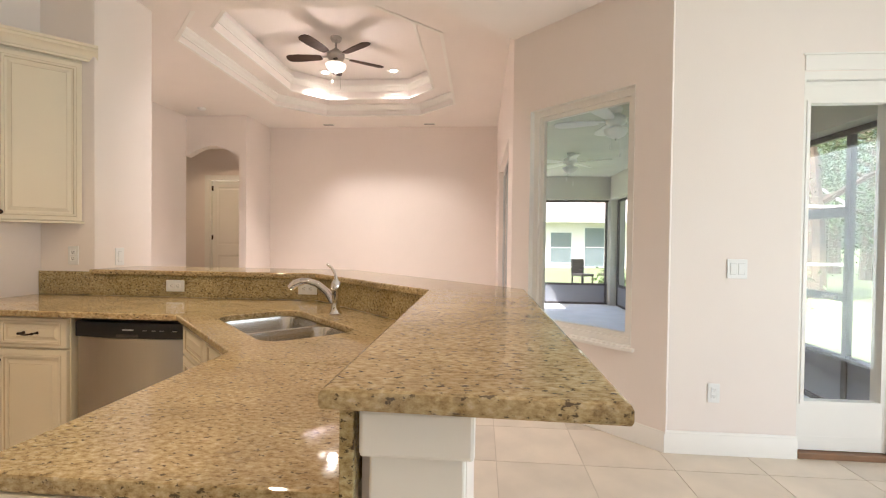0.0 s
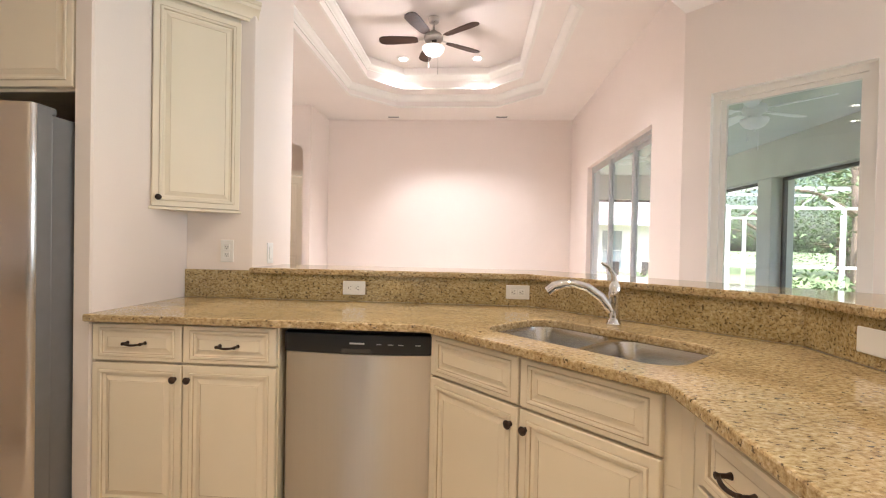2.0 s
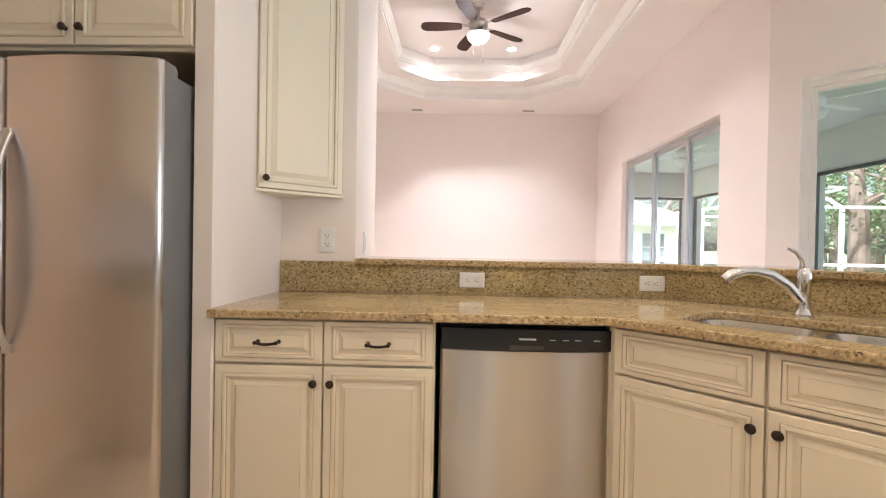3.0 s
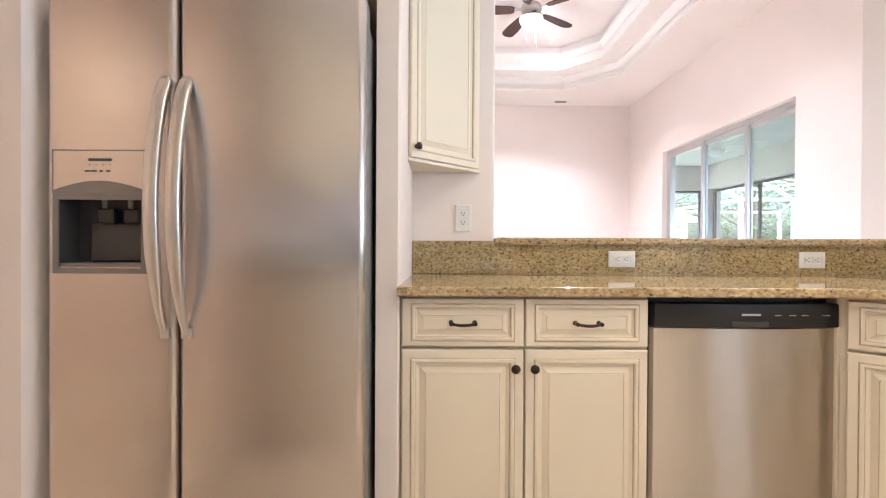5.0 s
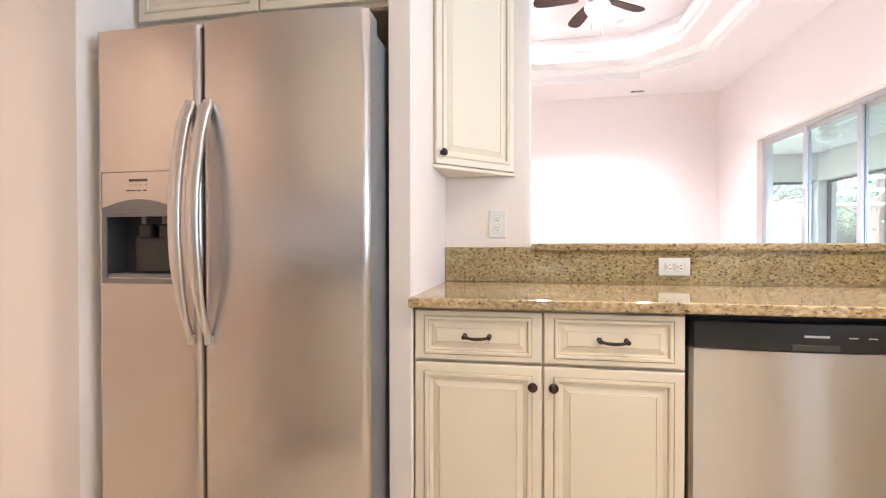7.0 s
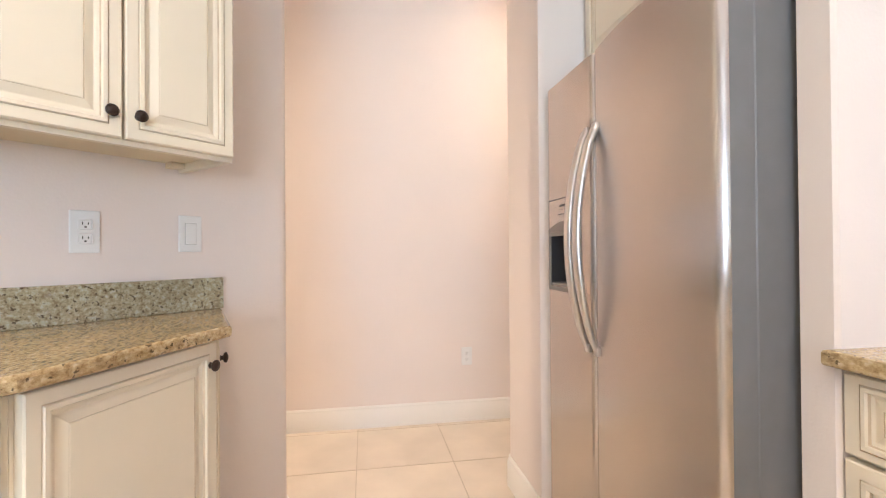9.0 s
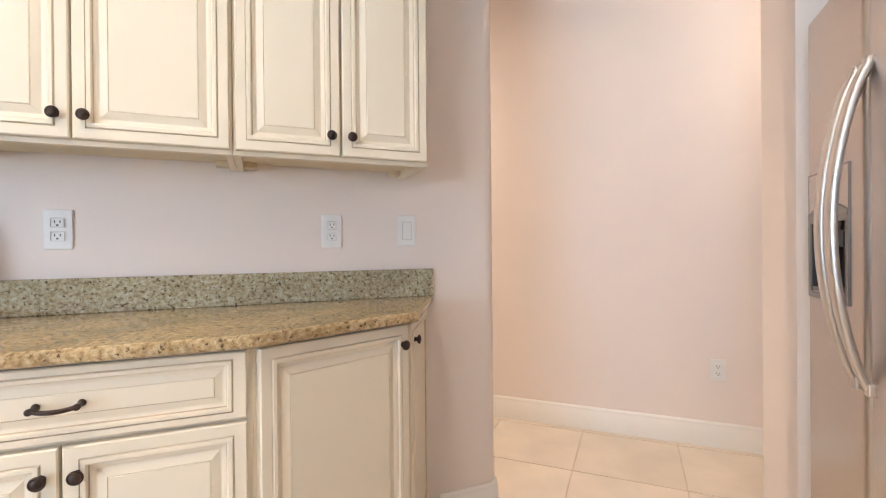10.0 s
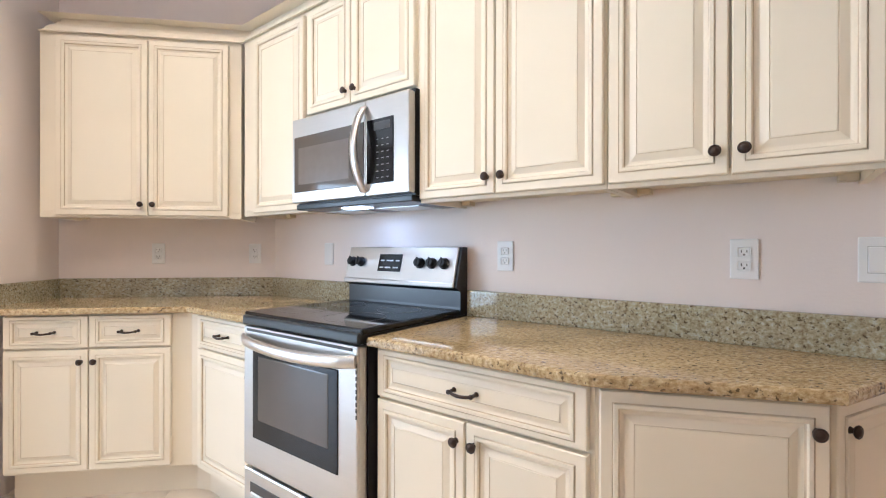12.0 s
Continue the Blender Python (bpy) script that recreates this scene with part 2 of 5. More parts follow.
def thing(name, m, label, category, group=""):
    ob = new(name)
    ob.empty_display_size = 0.1
    ob.matrix_world = m
    return tagged(ob, label, category, group)


def structure(name, bm, mat, label="", smooth=False):
    return tagged(part(name, bm, mat, None, label, smooth), kind="structure")


def bm_new():
    return bmesh.new()


def box(bm, x0, x1, y0, y1, z0, z1, mi=0, bevel=0.0, seg=2):
    r = bmesh.ops.create_cube(bm, size=1.0, matrix=Matrix.Translation(((x0 + x1) / 2, (y0 + y1) / 2, (z0 + z1) / 2)) @ Matrix.Diagonal((abs(x1 - x0), abs(y1 - y0), abs(z1 - z0), 1)))
    vs = r["verts"]
    fs = {f for v in vs for f in v.link_faces}
    for f in fs:
        f.material_index = mi
    if bevel:
        es = list({e for v in vs for e in v.link_edges})
        b = bmesh.ops.bevel(bm, geom=es, offset=bevel, segments=seg, affect="EDGES", profile=0.5)
        for f in b["faces"]:
            f.material_index = mi
    return bm


def boxed(*a, **k):
    return box(bm_new(), *a, **k)


def rings(bm, x0, x1, z0, z1, y, profile, groove=(), stile=0.0):
    """Concentric rectangles: (inset, depth) pairs from the outside in; closed by a field; stile widens the upright sides."""
    last = None
    for i, (d, dy) in enumerate(profile):
        e = d + (stile if i > 2 else 0.0)
        loop = [bm.verts.new(c) for c in ((x0 + e, y + dy, z0 + d), (x1 - e, y + dy, z0 + d), (x1 - e, y + dy, z1 - d), (x0 + e, y + dy, z1 - d))]
        if last:
            for k in range(4):
                f = bm.faces.new((last[k], last[(k + 1) % 4], loop[(k + 1) % 4], loop[k]))
                f.material_index = 1 if i in groove else (2 if -i in groove else 0)
        else:
            bm.faces.new(loop)
        last = loop
    bm.faces.new(last)
    return bm


def lathe(bm, profile, m=Matrix(), n=20, mi=0):
    """A turned shape: (radius, height) pairs about z, put at m."""
    last = None
    for r, h in profile:
        loop = [bm.verts.new(m @ Vector((r * math.cos(a), r * math.sin(a), h))) for a in [2 * math.pi * k / n for k in range(n)]] if r > 1e-5 else [bm.verts.new(m @ Vector((0, 0, h)))]
        if last:
            for k in range(n):
                q = [last[k % len(last)], last[(k + 1) % len(last)], loop[(k + 1) % len(loop)], loop[k % len(loop)]]
                q = list(dict.fromkeys(q))
                if len(q) > 2:
                    bm.faces.new(q).material_index = mi
        last = loop
    return bm


def tube(bm, pts, radii, n=10, mi=0, flat=1.0):
    """A round bar along points; radii one number or one a point; flat squeezes it sideways."""
    pts = [Vector(p) for p in pts]
    last = None
    run = (pts[-1] - pts[0]).normalized()
    ref = Vector((0, 0, 1)) if abs(run.z) < 0.75 else Vector((0, 1, 0))
    for i, p in enumerate(pts):
        d = (pts[min(i + 1, len(pts) - 1)] - pts[max(i - 1, 0)]).normalized()
        side = d.cross(ref).normalized()
        up = side.cross(d).normalized()
        r = radii[i] if isinstance(radii, (list, tuple)) else radii
        loop = [bm.verts.new(p + side * (r * math.cos(a)) + up * (r * flat * math.sin(a))) for a in [2 * math.pi * k / n for k in range(n)]]
        if last:
            for k in range(n):
                bm.faces.new((last[k], last[(k + 1) % n], loop[(k + 1) % n], loop[k])).material_index = mi
        else:
            bm.faces.new(loop).material_index = mi
        last = loop
    bm.faces.new(last).material_index = mi
    return bm


def strap(bm, pts, half, thick):
    """A flat bowed bar in a plane of constant x; half widths a point, rounded section."""
    last = None
    for i, p in enumerate(pts):
        a, b = Vector(pts[max(i - 1, 0)]), Vector(pts[min(i + 1, len(pts) - 1)])
        d = (b - a).normalized()
        out = Vector((0, -d.z, d.y))
        w, h, c = half[i], thick, min(half[i], thick) * 0.45
        ring = [(-w + c, -h), (w - c, -h), (w, -h + c), (w, h - c), (w - c, h), (-w + c, h), (-w, h - c), (-w, -h + c)]
        loop = [bm.verts.new(Vector(p) + Vector((u, 0, 0)) + out * v) for u, v in ring]
        if last:
            for k in range(8):
                bm.faces.new((last[k], last[(k + 1) % 8], loop[(k + 1) % 8], loop[k]))
        else:
            bm.faces.new(loop)
        last = loop
    bm.faces.new(last)
    return bm


def prism(bm, poly, z0, z1, mi=0, holes=(), bevel=0.0, seg=2):
    """An upright slab over a polygon (with holes); bevel rounds its horizontal rims."""
    loops, edges = [poly, *holes], []
    for lp in loops:
        vs = [bm.verts.new((x, y, z1)) for x, y in lp]
        edges += [bm.edges.new((vs[k], vs[(k + 1) % len(vs)])) for k in range(len(vs))]
    if holes:
        top = [f for f in bmesh.ops.triangle_fill(bm, use_beauty=True, edges=edges)["geom"] if isinstance(f, bmesh.types.BMFace)]
    else:
        top = [bm.faces.new([e.verts[0] for e in edges])]
    ext = bmesh.ops.extrude_face_region(bm, geom=top)
    low = [g for g in ext["geom"] if isinstance(g, bmesh.types.BMVert)]
    for v in low:
        v.co.z = z0
    bmesh.ops.recalc_face_normals(bm, faces=bm.faces)
    for f in bm.faces:
        f.material_index = mi
    if bevel:
        rim = [e for e in bm.edges if len(e.link_faces) == 2 and abs(e.link_faces[0].normal.z - e.link_faces[1].normal.z) > 0.9 and abs(e.verts[0].co.z - e.verts[1].co.z) < 1e-6]
        bmesh.ops.bevel(bm, geom=rim, offset=bevel, segments=seg, affect="EDGES", profile=0.5)
    return bm


def sweep(bm, path, profile, closed=False, mi=0):
    """A moulding: profile pairs (out to the left of the path, z) along a flat path with mitred corners."""
    pts = [Vector(p) for p in path]
    n = len(pts)
    loops = []
    for i, p in enumerate(pts):
        a = (p - pts[i - 1]).normalized() if (i or closed) else None
        b = (pts[(i + 1) % n] - p).normalized() if (i < n - 1 or closed) else None
        a, b = a or b, b or a
        na, nb = Vector((-a.y, a.x)), Vector((-b.y, b.x))
        mit = (na + nb).normalized()
        mit = mit / max(0.25, mit.dot(na))
        loops.append([bm.verts.new((p.x + mit.x * o, p.y + mit.y * o, z)) for o, z in profile])
    for i in range(n if closed else n - 1):
        la, lb = loops[i], loops[(i + 1) % n]
        for k in range(len(profile) - 1):
            bm.faces.new((la[k], lb[k], lb[k + 1], la[k + 1])).material_index = mi
    if not closed:
        for lp in (loops[0], loops[-1]):
            if len(lp) > 2:
                bm.faces.new(lp).material_index = mi
    return bm


def rounded(x0, x1, y0, y1, r, n=5):
    pts = []
    for cx, cy, a0 in ((x1 - r, y1 - r, 0), (x0 + r, y1 - r, 90), (x0 + r, y0 + r, 180), (x1 - r, y0 + r, 270)):
        pts += [(cx + r * math.cos(radians(a0 + 90 * k / n)), cy + r * math.sin(radians(a0 + 90 * k / n))) for k in range(n + 1)]
    return pts


def wall(name, p0, p1, z0, z1, thick, holes=(), label="smooth peach painted wall", mat=None):
    """A wall whose room face runs from p0 to p1, its body to the left of that way; holes (u0, u1, z0, z1)."""
    bm = bm_new()
    p0, p1 = Vector(p0), Vector(p1)
    d = (p1 - p0).normalized()
    nrm = Vector((-d.y, d.x))
    us = sorted({0.0, (p1 - p0).length, *[h[0] for h in holes], *[h[1] for h in holes]})
    zs = sorted({z0, z1, *[h[2] for h in holes], *[h[3] for h in holes]})
    cache = {}

    def vert(u, w, z):
        k = (round(u, 4), round(w, 4), round(z, 4))
        if k not in cache:
            q = p0 + d * u + nrm * w
            cache[k] = bm.verts.new((q.x, q.y, z))
        return cache[k]

    def solid(i, j):
        if not (0 <= i < len(us) - 1 and 0 <= j < len(zs) - 1):
            return False
        u, z = (us[i] + us[i + 1]) / 2, (zs[j] + zs[j + 1]) / 2
        return not any(h[0] < u < h[1] and h[2] < z < h[3] for h in holes)

    for i in range(len(us) - 1):
        for j in range(len(zs) - 1):
            if not solid(i, j):
                continue
            a, b, c, e = us[i], us[i + 1], zs[j], zs[j + 1]
            for w in (0, thick):
                bm.faces.new([vert(a, w, c), vert(b, w, c), vert(b, w, e), vert(a, w, e)])
            for ok, q in ((solid(i - 1, j), (a, a, c, e)), (solid(i + 1, j), (b, b, c, e))):
                if not ok:
                    bm.faces.new([vert(q[0], 0, c), vert(q[0], thick, c), vert(q[0], thick, e), vert(q[0], 0, e)])
            for ok, z in ((solid(i, j - 1), c), (solid(i, j + 1), e)):
                if not ok:
                    bm.faces.new([vert(a, 0, z), vert(a, thick, z), vert(b, thick, z), vert(b, 0, z)])
    return structure(name, bm, mat or PAINT, label)


def turned(deg):
    return Matrix.Rotation(radians(deg), 4, "Z")


BAR, STOVE, SINKF, PENIN, BACK = Matrix(), turned(135), turned(-45), turned(-90), turned(180)

# ---- the setting ----
SOFFIT, GREAT, TRAY = 2.91, 3.18, 3.65
STOVE_S = 1.77


def stove_pt(v, s):
    p = STOVE @ Vector((v, s, 0))
    return (p.x, p.y)


wall("wall_north", (-3.28, 7.70), (0.72, 7.70), 0, 3.3, 0.12)
wall("wall_east", (0.60, 7.70), (0.60, 3.90), 0, 3.3, 0.16, [(1.03, 3.22, 0.0, 2.27)])
wall("wall_window", (0.60, 3.90), (1.486, 3.014), 0, 3.3, 0.16, [(0.18, 1.025, 0.60, 2.293)])
wall("wall_pier", (1.486, 3.03), (3.9, 3.03), 0, 3.3, 0.16, [(0.757, 1.30, 0.0, 2.30)])
wall("wall_nook_east", (3.9, 3.03), (3.9, -2.6), 0, 3.0, 0.14, [(1.2, 4.0, 0.1, 2.3)])
wall("wall_nook_south", (3.9, -2.6), (-0.16, -2.6), 0, 3.0, 0.14)
wall("wall_back_return", (-0.16, -2.6), (-0.16, -0.42), 0, 3.0, 0.12)
wall("wall_back", (-0.28, -1.06), (-1.60, -1.06), 0, 3.0, 0.12)
wall("wall_hall_west", (-4.60, -2.2), (-4.60, 3.3), 0, 3.0, 0.12)
wall("wall_hall_south", (-2.2, -2.2), (-4.60, -2.2), 0, 3.0, 0.12)
wall("wall_hall_corner", (-1.62, -1.10), (-2.2, -2.2), 0, 3.0, 0.1)
wall("wall_hall_north", (-4.60, 3.18), (-3.81, 3.18), 0, 3.0, 0.11)
wall("wall_great_west", (-4.26, 3.30), (-4.26, 6.90), 0, 3.3, 0.12)
wall("wall_great_return", (-3.28, 7.021), (-3.28, 7.70), 0, 3.3, 0.10)

# the arched opening to the far hall
bm = bm_new()
arch = [(-3.394, 0.0), (-3.394, 2.55)]
for k in range(1, 12):
    u = k / 12
    arch.append((-3.394 - (4.26 - 3.394) * u, 2.55 + 0.16 * math.sin(math.pi * u)))
arch += [(-4.259, 2.55), (-4.259, 0.0)]
outline = [(-3.28, 0.0), (-3.28, 3.3), (-4.259, 3.3)] + arch[::-1][1:]
vs = [bm.verts.new((x, 6.90, z)) for x, z in outline]
f = bm.faces.new(vs)
ext = bmesh.ops.extrude_face_region(bm, geom=[f])
for g in ext["geom"]:
    if isinstance(g, bmesh.types.BMVert):
        g.co.y = 7.02
structure("wall_arch", bm, PAINT, "peach wall with a shallow arched opening")
wall("wall_far_hall", (-6.2, 8.5), (-3.0, 8.5), 0, 3.0, 0.12, [(1.32, 2.18, 0.0, 2.40)])
wall("wall_far_hall_east", (-3.38, 8.5), (-3.38, 7.83), 0, 3.0, 0.10)
wall("wall_far_hall_west", (-6.2, 6.9), (-6.2, 8.5), 0, 3.0, 0.10)
wall("wall_far_hall_south", (-4.38, 7.02), (-6.2, 7.02), 0, 3.0, 0.10)
wall("wall_far_room", (-6.2, 10.2), (-3.0, 10.2), 0, 3.0, 0.10)

# the cooking wall, with its rounded free end
a, b = stove_pt(0.10, STOVE_S), stove_pt(3.275, STOVE_S)
end = []
for cs, a0 in ((STOVE_S + 0.06, -90), (STOVE_S + 0.10, 0)):
    end += [stove_pt(3.215 + 0.06 * math.cos(radians(a0 + 90 * k / 6)), cs + 0.06 * math.sin(radians(a0 + 90 * k / 6))) for k in range(7)]
structure("wall_cooking", prism(bm_new(), [a] + end + [stove_pt(0.10, STOVE_S + 0.16)], 0, 3.0), PAINT, "peach wall behind the range with a rounded end", 40)

# wall stub between fridge recess and bar, and the pier beside the fridge
stub = [(-3.80, 2.80), (-2.07, 2.80), (-2.052, 2.807), (-2.045, 2.825), (-2.045, 3.275), (-2.052, 3.293), (-2.07, 3.30), (-3.80, 3.30)]
structure("wall_stub", prism(bm_new(), stub, 0, 3.3), PAINT, "thick peach wall end beside the bar", 40)
pier = [(-3.385, 2.02), (-3.37, 2.04), (-3.37, 2.797), (-3.80, 2.797), (-3.80, 2.06)] + [(-3.76 + 0.04 * math.cos(radians(180 + 15 * k)), 2.06 + 0.04 * math.sin(radians(180 + 15 * k))) for k in range(1, 7)]
structure("wall_fridge_pier", prism(bm_new(), pier, 0, 3.0), PAINT, "peach wall pier beside the fridge", 40)
panel = [(-2.478, 2.20), (-2.412, 2.20), (-2.405, 2.207), (-2.405, 2.797), (-2.478, 2.797)]
structure("wall_fridge_side", prism(bm_new(), panel, 0, 3.0), PAINT, "narrow wall end between fridge and counter", 40)

# ceilings
edge = [(-3.9, 3.299), (-2.05, 3.299), (0.0, 3.299), (0.599, 3.898)]
kit = edge + [(1.485, 3.012), (1.49, 3.028), (3.9, 3.028), (3.9, -2.6), (-4.7, -2.6), (-4.7, 3.299)]
structure("ceiling_kitchen", prism(bm_new(), kit, SOFFIT, 3.35), CEIL, "flat pale kitchen ceiling")


def octagon(x0, x1, y0, y1, c):
    return [(x0 + c, y0), (x1 - c, y0), (x1, y0 + c), (x1, y1 - c), (x1 - c, y1), (x0 + c, y1), (x0, y1 - c), (x0, y0 + c)]


OUTER = octagon(-2.62, -0.02, 3.75, 7.03, 0.57)
INNER = octagon(-2.34, -0.30, 4.03, 6.76, 0.42)
great = [(-4.40, 3.29), (0.0, 3.305), (0.62, 3.925), (0.62, 7.72), (-4.40, 7.72)]
structure("ceiling_great_room", prism(bm_new(), great, GREAT, GREAT + 0.02, holes=[OUTER[::-1]]), CEIL, "pale ceiling round a stepped tray")
structure("ceiling_tray_lower", prism(bm_new(), octagon(-2.80, 0.16, 3.57, 7.21, 0.6), 3.35, 3.37, holes=[INNER[::-1]]), CEIL, "lower step of the tray ceiling")
structure("ceiling_tray_side", sweep(bm_new(), OUTER, [(0, GREAT + 0.001), (0, 3.352), (-0.02, 3.352), (-0.02, GREAT + 0.001)], True), CEIL, "upright face of the tray ceiling")
structure("ceiling_tray_inner_side", sweep(bm_new(), INNER, [(0, 3.352), (0, TRAY), (-0.02, TRAY), (-0.02, 3.352)], True), CEIL, "upright face of the upper tray")
structure("ceiling_tray_top", prism(bm_new(), octagon(-2.36, -0.28, 4.01, 6.78, 0.42), TRAY, TRAY + 0.02), CEIL, "flat top of the tray ceiling")
CROWN = [(0.0, -0.085), (0.012, -0.085), (0.014, -0.07), (0.03, -0.055), (0.045, -0.03), (0.06, -0.02), (0.062, 0.0), (0.0, 0.0)]
structure("trim_tray_lower", sweep(bm_new(), OUTER, [(o + 0.001, 3.35 + z) for o, z in CROWN], True), TRIM, "white crown moulding in the tray", 30)
structure("trim_tray_upper", sweep(bm_new(), INNER, [(o + 0.001, TRAY - 0.10 + z) for o, z in CROWN], True), TRIM, "white crown moulding in the upper tray", 30)
structure("trim_tray_lip", sweep(bm_new(), OUTER, [(0.001, GREAT - 0.004), (0.035, GREAT - 0.004), (0.035, GREAT + 0.012), (0.001, GREAT + 0.03)], True), TRIM, "white lip of the tray", 30)
structure("trim_tray_inner_lip", sweep(bm_new(), INNER, [(0.001, 3.346), (0.03, 3.346), (0.03, 3.362), (0.001, 3.38)], True), TRIM, "white lip of the upper tray", 30)
structure("ceiling_far_hall", boxed(-6.3, -3.381, 7.021, 10.2, 3.0, 3.1), CEIL, "far hall ceiling")

# baseboards
BASE = [(0, 0), (0.016, 0), (0.016, 0.105), (0.011, 0.115), (0.011, 0.125), (0.005, 0.135), (0, 0.135)]
structure("baseboard_pier", sweep(bm_new(), [(2.243, 3.029), (1.486, 3.029), (0.60, 3.90)], [(o + 0.001, z) for o, z in BASE]), TRIM, "tall white baseboard", 30)
structure("baseboard_hall", sweep(bm_new(), [(-4.60, 3.17), (-4.60, -2.1)], [(o + 0.001, z) for o, z in BASE]), TRIM, "tall white hall baseboard", 30)
structure("baseboard_fridge_pier", sweep(bm_new(), [(-3.385, 2.02), (-3.76, 2.02), (-3.786, 2.03), (-3.80, 2.06), (-3.80, 3.18)], [(o + 0.001, z) for o, z in BASE]), TRIM, "white baseboard round the pier", 30)
structure("baseboard_cooking_end", sweep(bm_new(), [stove_pt(3.01, STOVE_S)] + end + [stove_pt(2.0, STOVE_S + 0.16)], [(-o - 0.001, z) for o, z in BASE]), TRIM, "white baseboard round the rounded wall end", 30)
structure("baseboard_great_room", sweep(bm_new(), [(0.59, 7.70), (-3.27, 7.70)], [(o + 0.001, z) for o, z in BASE]), TRIM, "tall white baseboard", 30)

# ---- windows and doors of the setting ----
def casing(bm, x0, x1, z0, z1, w, y0, y1):
    """A picture frame of four mitred bars in the x-z plane."""
    for pts in (((x0, z0), (x1, z0), (x1 - w, z0 + w), (x0 + w, z0 + w)), ((x1, z0), (x1, z1), (x1 - w, z1 - w), (x1 - w, z0 + w)),
                ((x1, z1), (x0, z1), (x0 + w, z1 - w), (x1 - w, z1 - w)), ((x0, z1), (x0, z0), (x0 + w, z0 + w), (x0 + w, z1 - w))):
        lo = [bm.verts.new((x, y0, z)) for x, z in pts]
        hi = [bm.verts.new((x, y1, z)) for x, z in pts]
        bm.faces.new(lo), bm.faces.new(hi)
        for k in range(4):
            bm.faces.new((lo[k], lo[(k + 1) % 4], hi[(k + 1) % 4], hi[k]))
    return bm


WIN = Matrix.Translation((0.60, 3.90, 0)) @ turned(-45)
window = tagged(new("window_1"), "fixed picture window with a white stepped frame", kind="structure")
window.matrix_world = WIN
part("window_frame", casing(bm_new(), 0.183, 1.022, 0.603, 2.29, 0.045, 0.045, 0.115), TRIM, window)
part("window_reveal", casing(bm_new(), 0.1802, 1.0248, 0.6002, 2.2928, 0.0025, -0.003, 0.159), TRIM, window)
part("window_stop", casing(bm_new(), 0.2285, 0.9765, 0.6485, 2.2445, 0.03, 0.07, 0.11), TRIM, window)
part("window_sill", boxed(0.15, 1.05, -0.03, 0.028, 0.575, 0.598, bevel=0.005), TRIM, window)
pane = part("pane", boxed(0.25, 0.955, 0.085, 0.091, 0.67, 2.223), GLASS, window)
pane.visible_shadow = False

# the three-leaf sliding door of the great room
SL = Matrix.Translation((0.60, 6.67, 0)) @ turned(-90)
slider = tagged(new("door_1"), "three-panel sliding glass door in silver aluminium", kind="structure")
slider.matrix_world = SL
part("door_frame", casing(bm_new(), 0.0, 2.19, 0.0, 2.27, 0.04, 0.06, 0.155), ALU, slider)
for k, (xa, xb) in enumerate(((0.04, 0.80), (0.76, 1.49), (1.45, 2.15))):
    y = 0.065 + 0.03 * k
    leaf = part("door_leaf", casing(bm_new(), xa, xb, 0.04, 2.23, 0.045, y, y + 0.024), ALU, slider)
    g = part("pane", boxed(xa + 0.045, xb - 0.045, y + 0.009, y + 0.014, 0.085, 2.185), GLASS, leaf)
    g.visible_shadow = False

# the glazed door to the porch
PD = Matrix.Translation((2.243, 3.03, 0))
pdoor = tagged(new("door_2"), "white glazed porch door with one tall pane", kind="structure")
pdoor.matrix_world = PD
part("door_casing", boxed(-0.0, 0.543, -0.006, 0.03, 2.305, 2.395, bevel=0.003), TRIM, pdoor)
part("door_casing_cap", boxed(-0.01, 0.55, -0.010, 0.03, 2.3955, 2.407, bevel=0.003), TRIM, pdoor)
part("door_slab", casing(bm_new(), 0.012, 0.53, 0.10, 2.25, 0.025, 0.03, 0.075), TRIM, pdoor)
part("bottom_rail", boxed(0.0365, 0.5055, 0.032, 0.073, 0.124, 0.32), TRIM, pdoor)
part("top_rail", boxed(0.0365, 0.5055, 0.032, 0.073, 2.14, 2.226), TRIM, pdoor)
part("glazing_bead", casing(bm_new(), 0.036, 0.506, 0.32, 2.14, 0.02, 0.024, 0.08), TRIM, pdoor)
g = part("pane", boxed(0.055, 0.487, 0.05, 0.055, 0.338, 2.122), GLASS, pdoor)
g.visible_shadow = False
part("door_jamb", boxed(0.0005, 0.011, 0.0, 0.159, 0.0, 2.30), TRIM, pdoor)
part("door_jamb", boxed(0.531, 0.5425, 0.0, 0.159, 0.0, 2.30), TRIM, pdoor)
part("door_head", boxed(0.011, 0.531, 0.0, 0.159, 2.252, 2.2995), TRIM, pdoor)
part("threshold", boxed(0.011, 0.531, -0.01, 0.158, 0.0, 0.035, bevel=0.004), WOOD_THRESH, pdoor)
part("door_sweep", boxed(0.012, 0.53, 0.034, 0.072, 0.04, 0.098), TRIM, pdoor)

# big nook window towards the garden
nook = tagged(new("window_2"), "wide white-framed nook window", kind="structure")
nook.matrix_world = Matrix.Translation((3.9, 1.83, 0)) @ turned(-90)
part("window_frame", casing(bm_new(), 0.0, 2.8, 0.1, 2.3, 0.05, 0.0, 0.12), TRIM, nook)
part("mullion", boxed(1.375, 1.425, 0.02, 0.1, 0.15, 2.25), TRIM, nook)

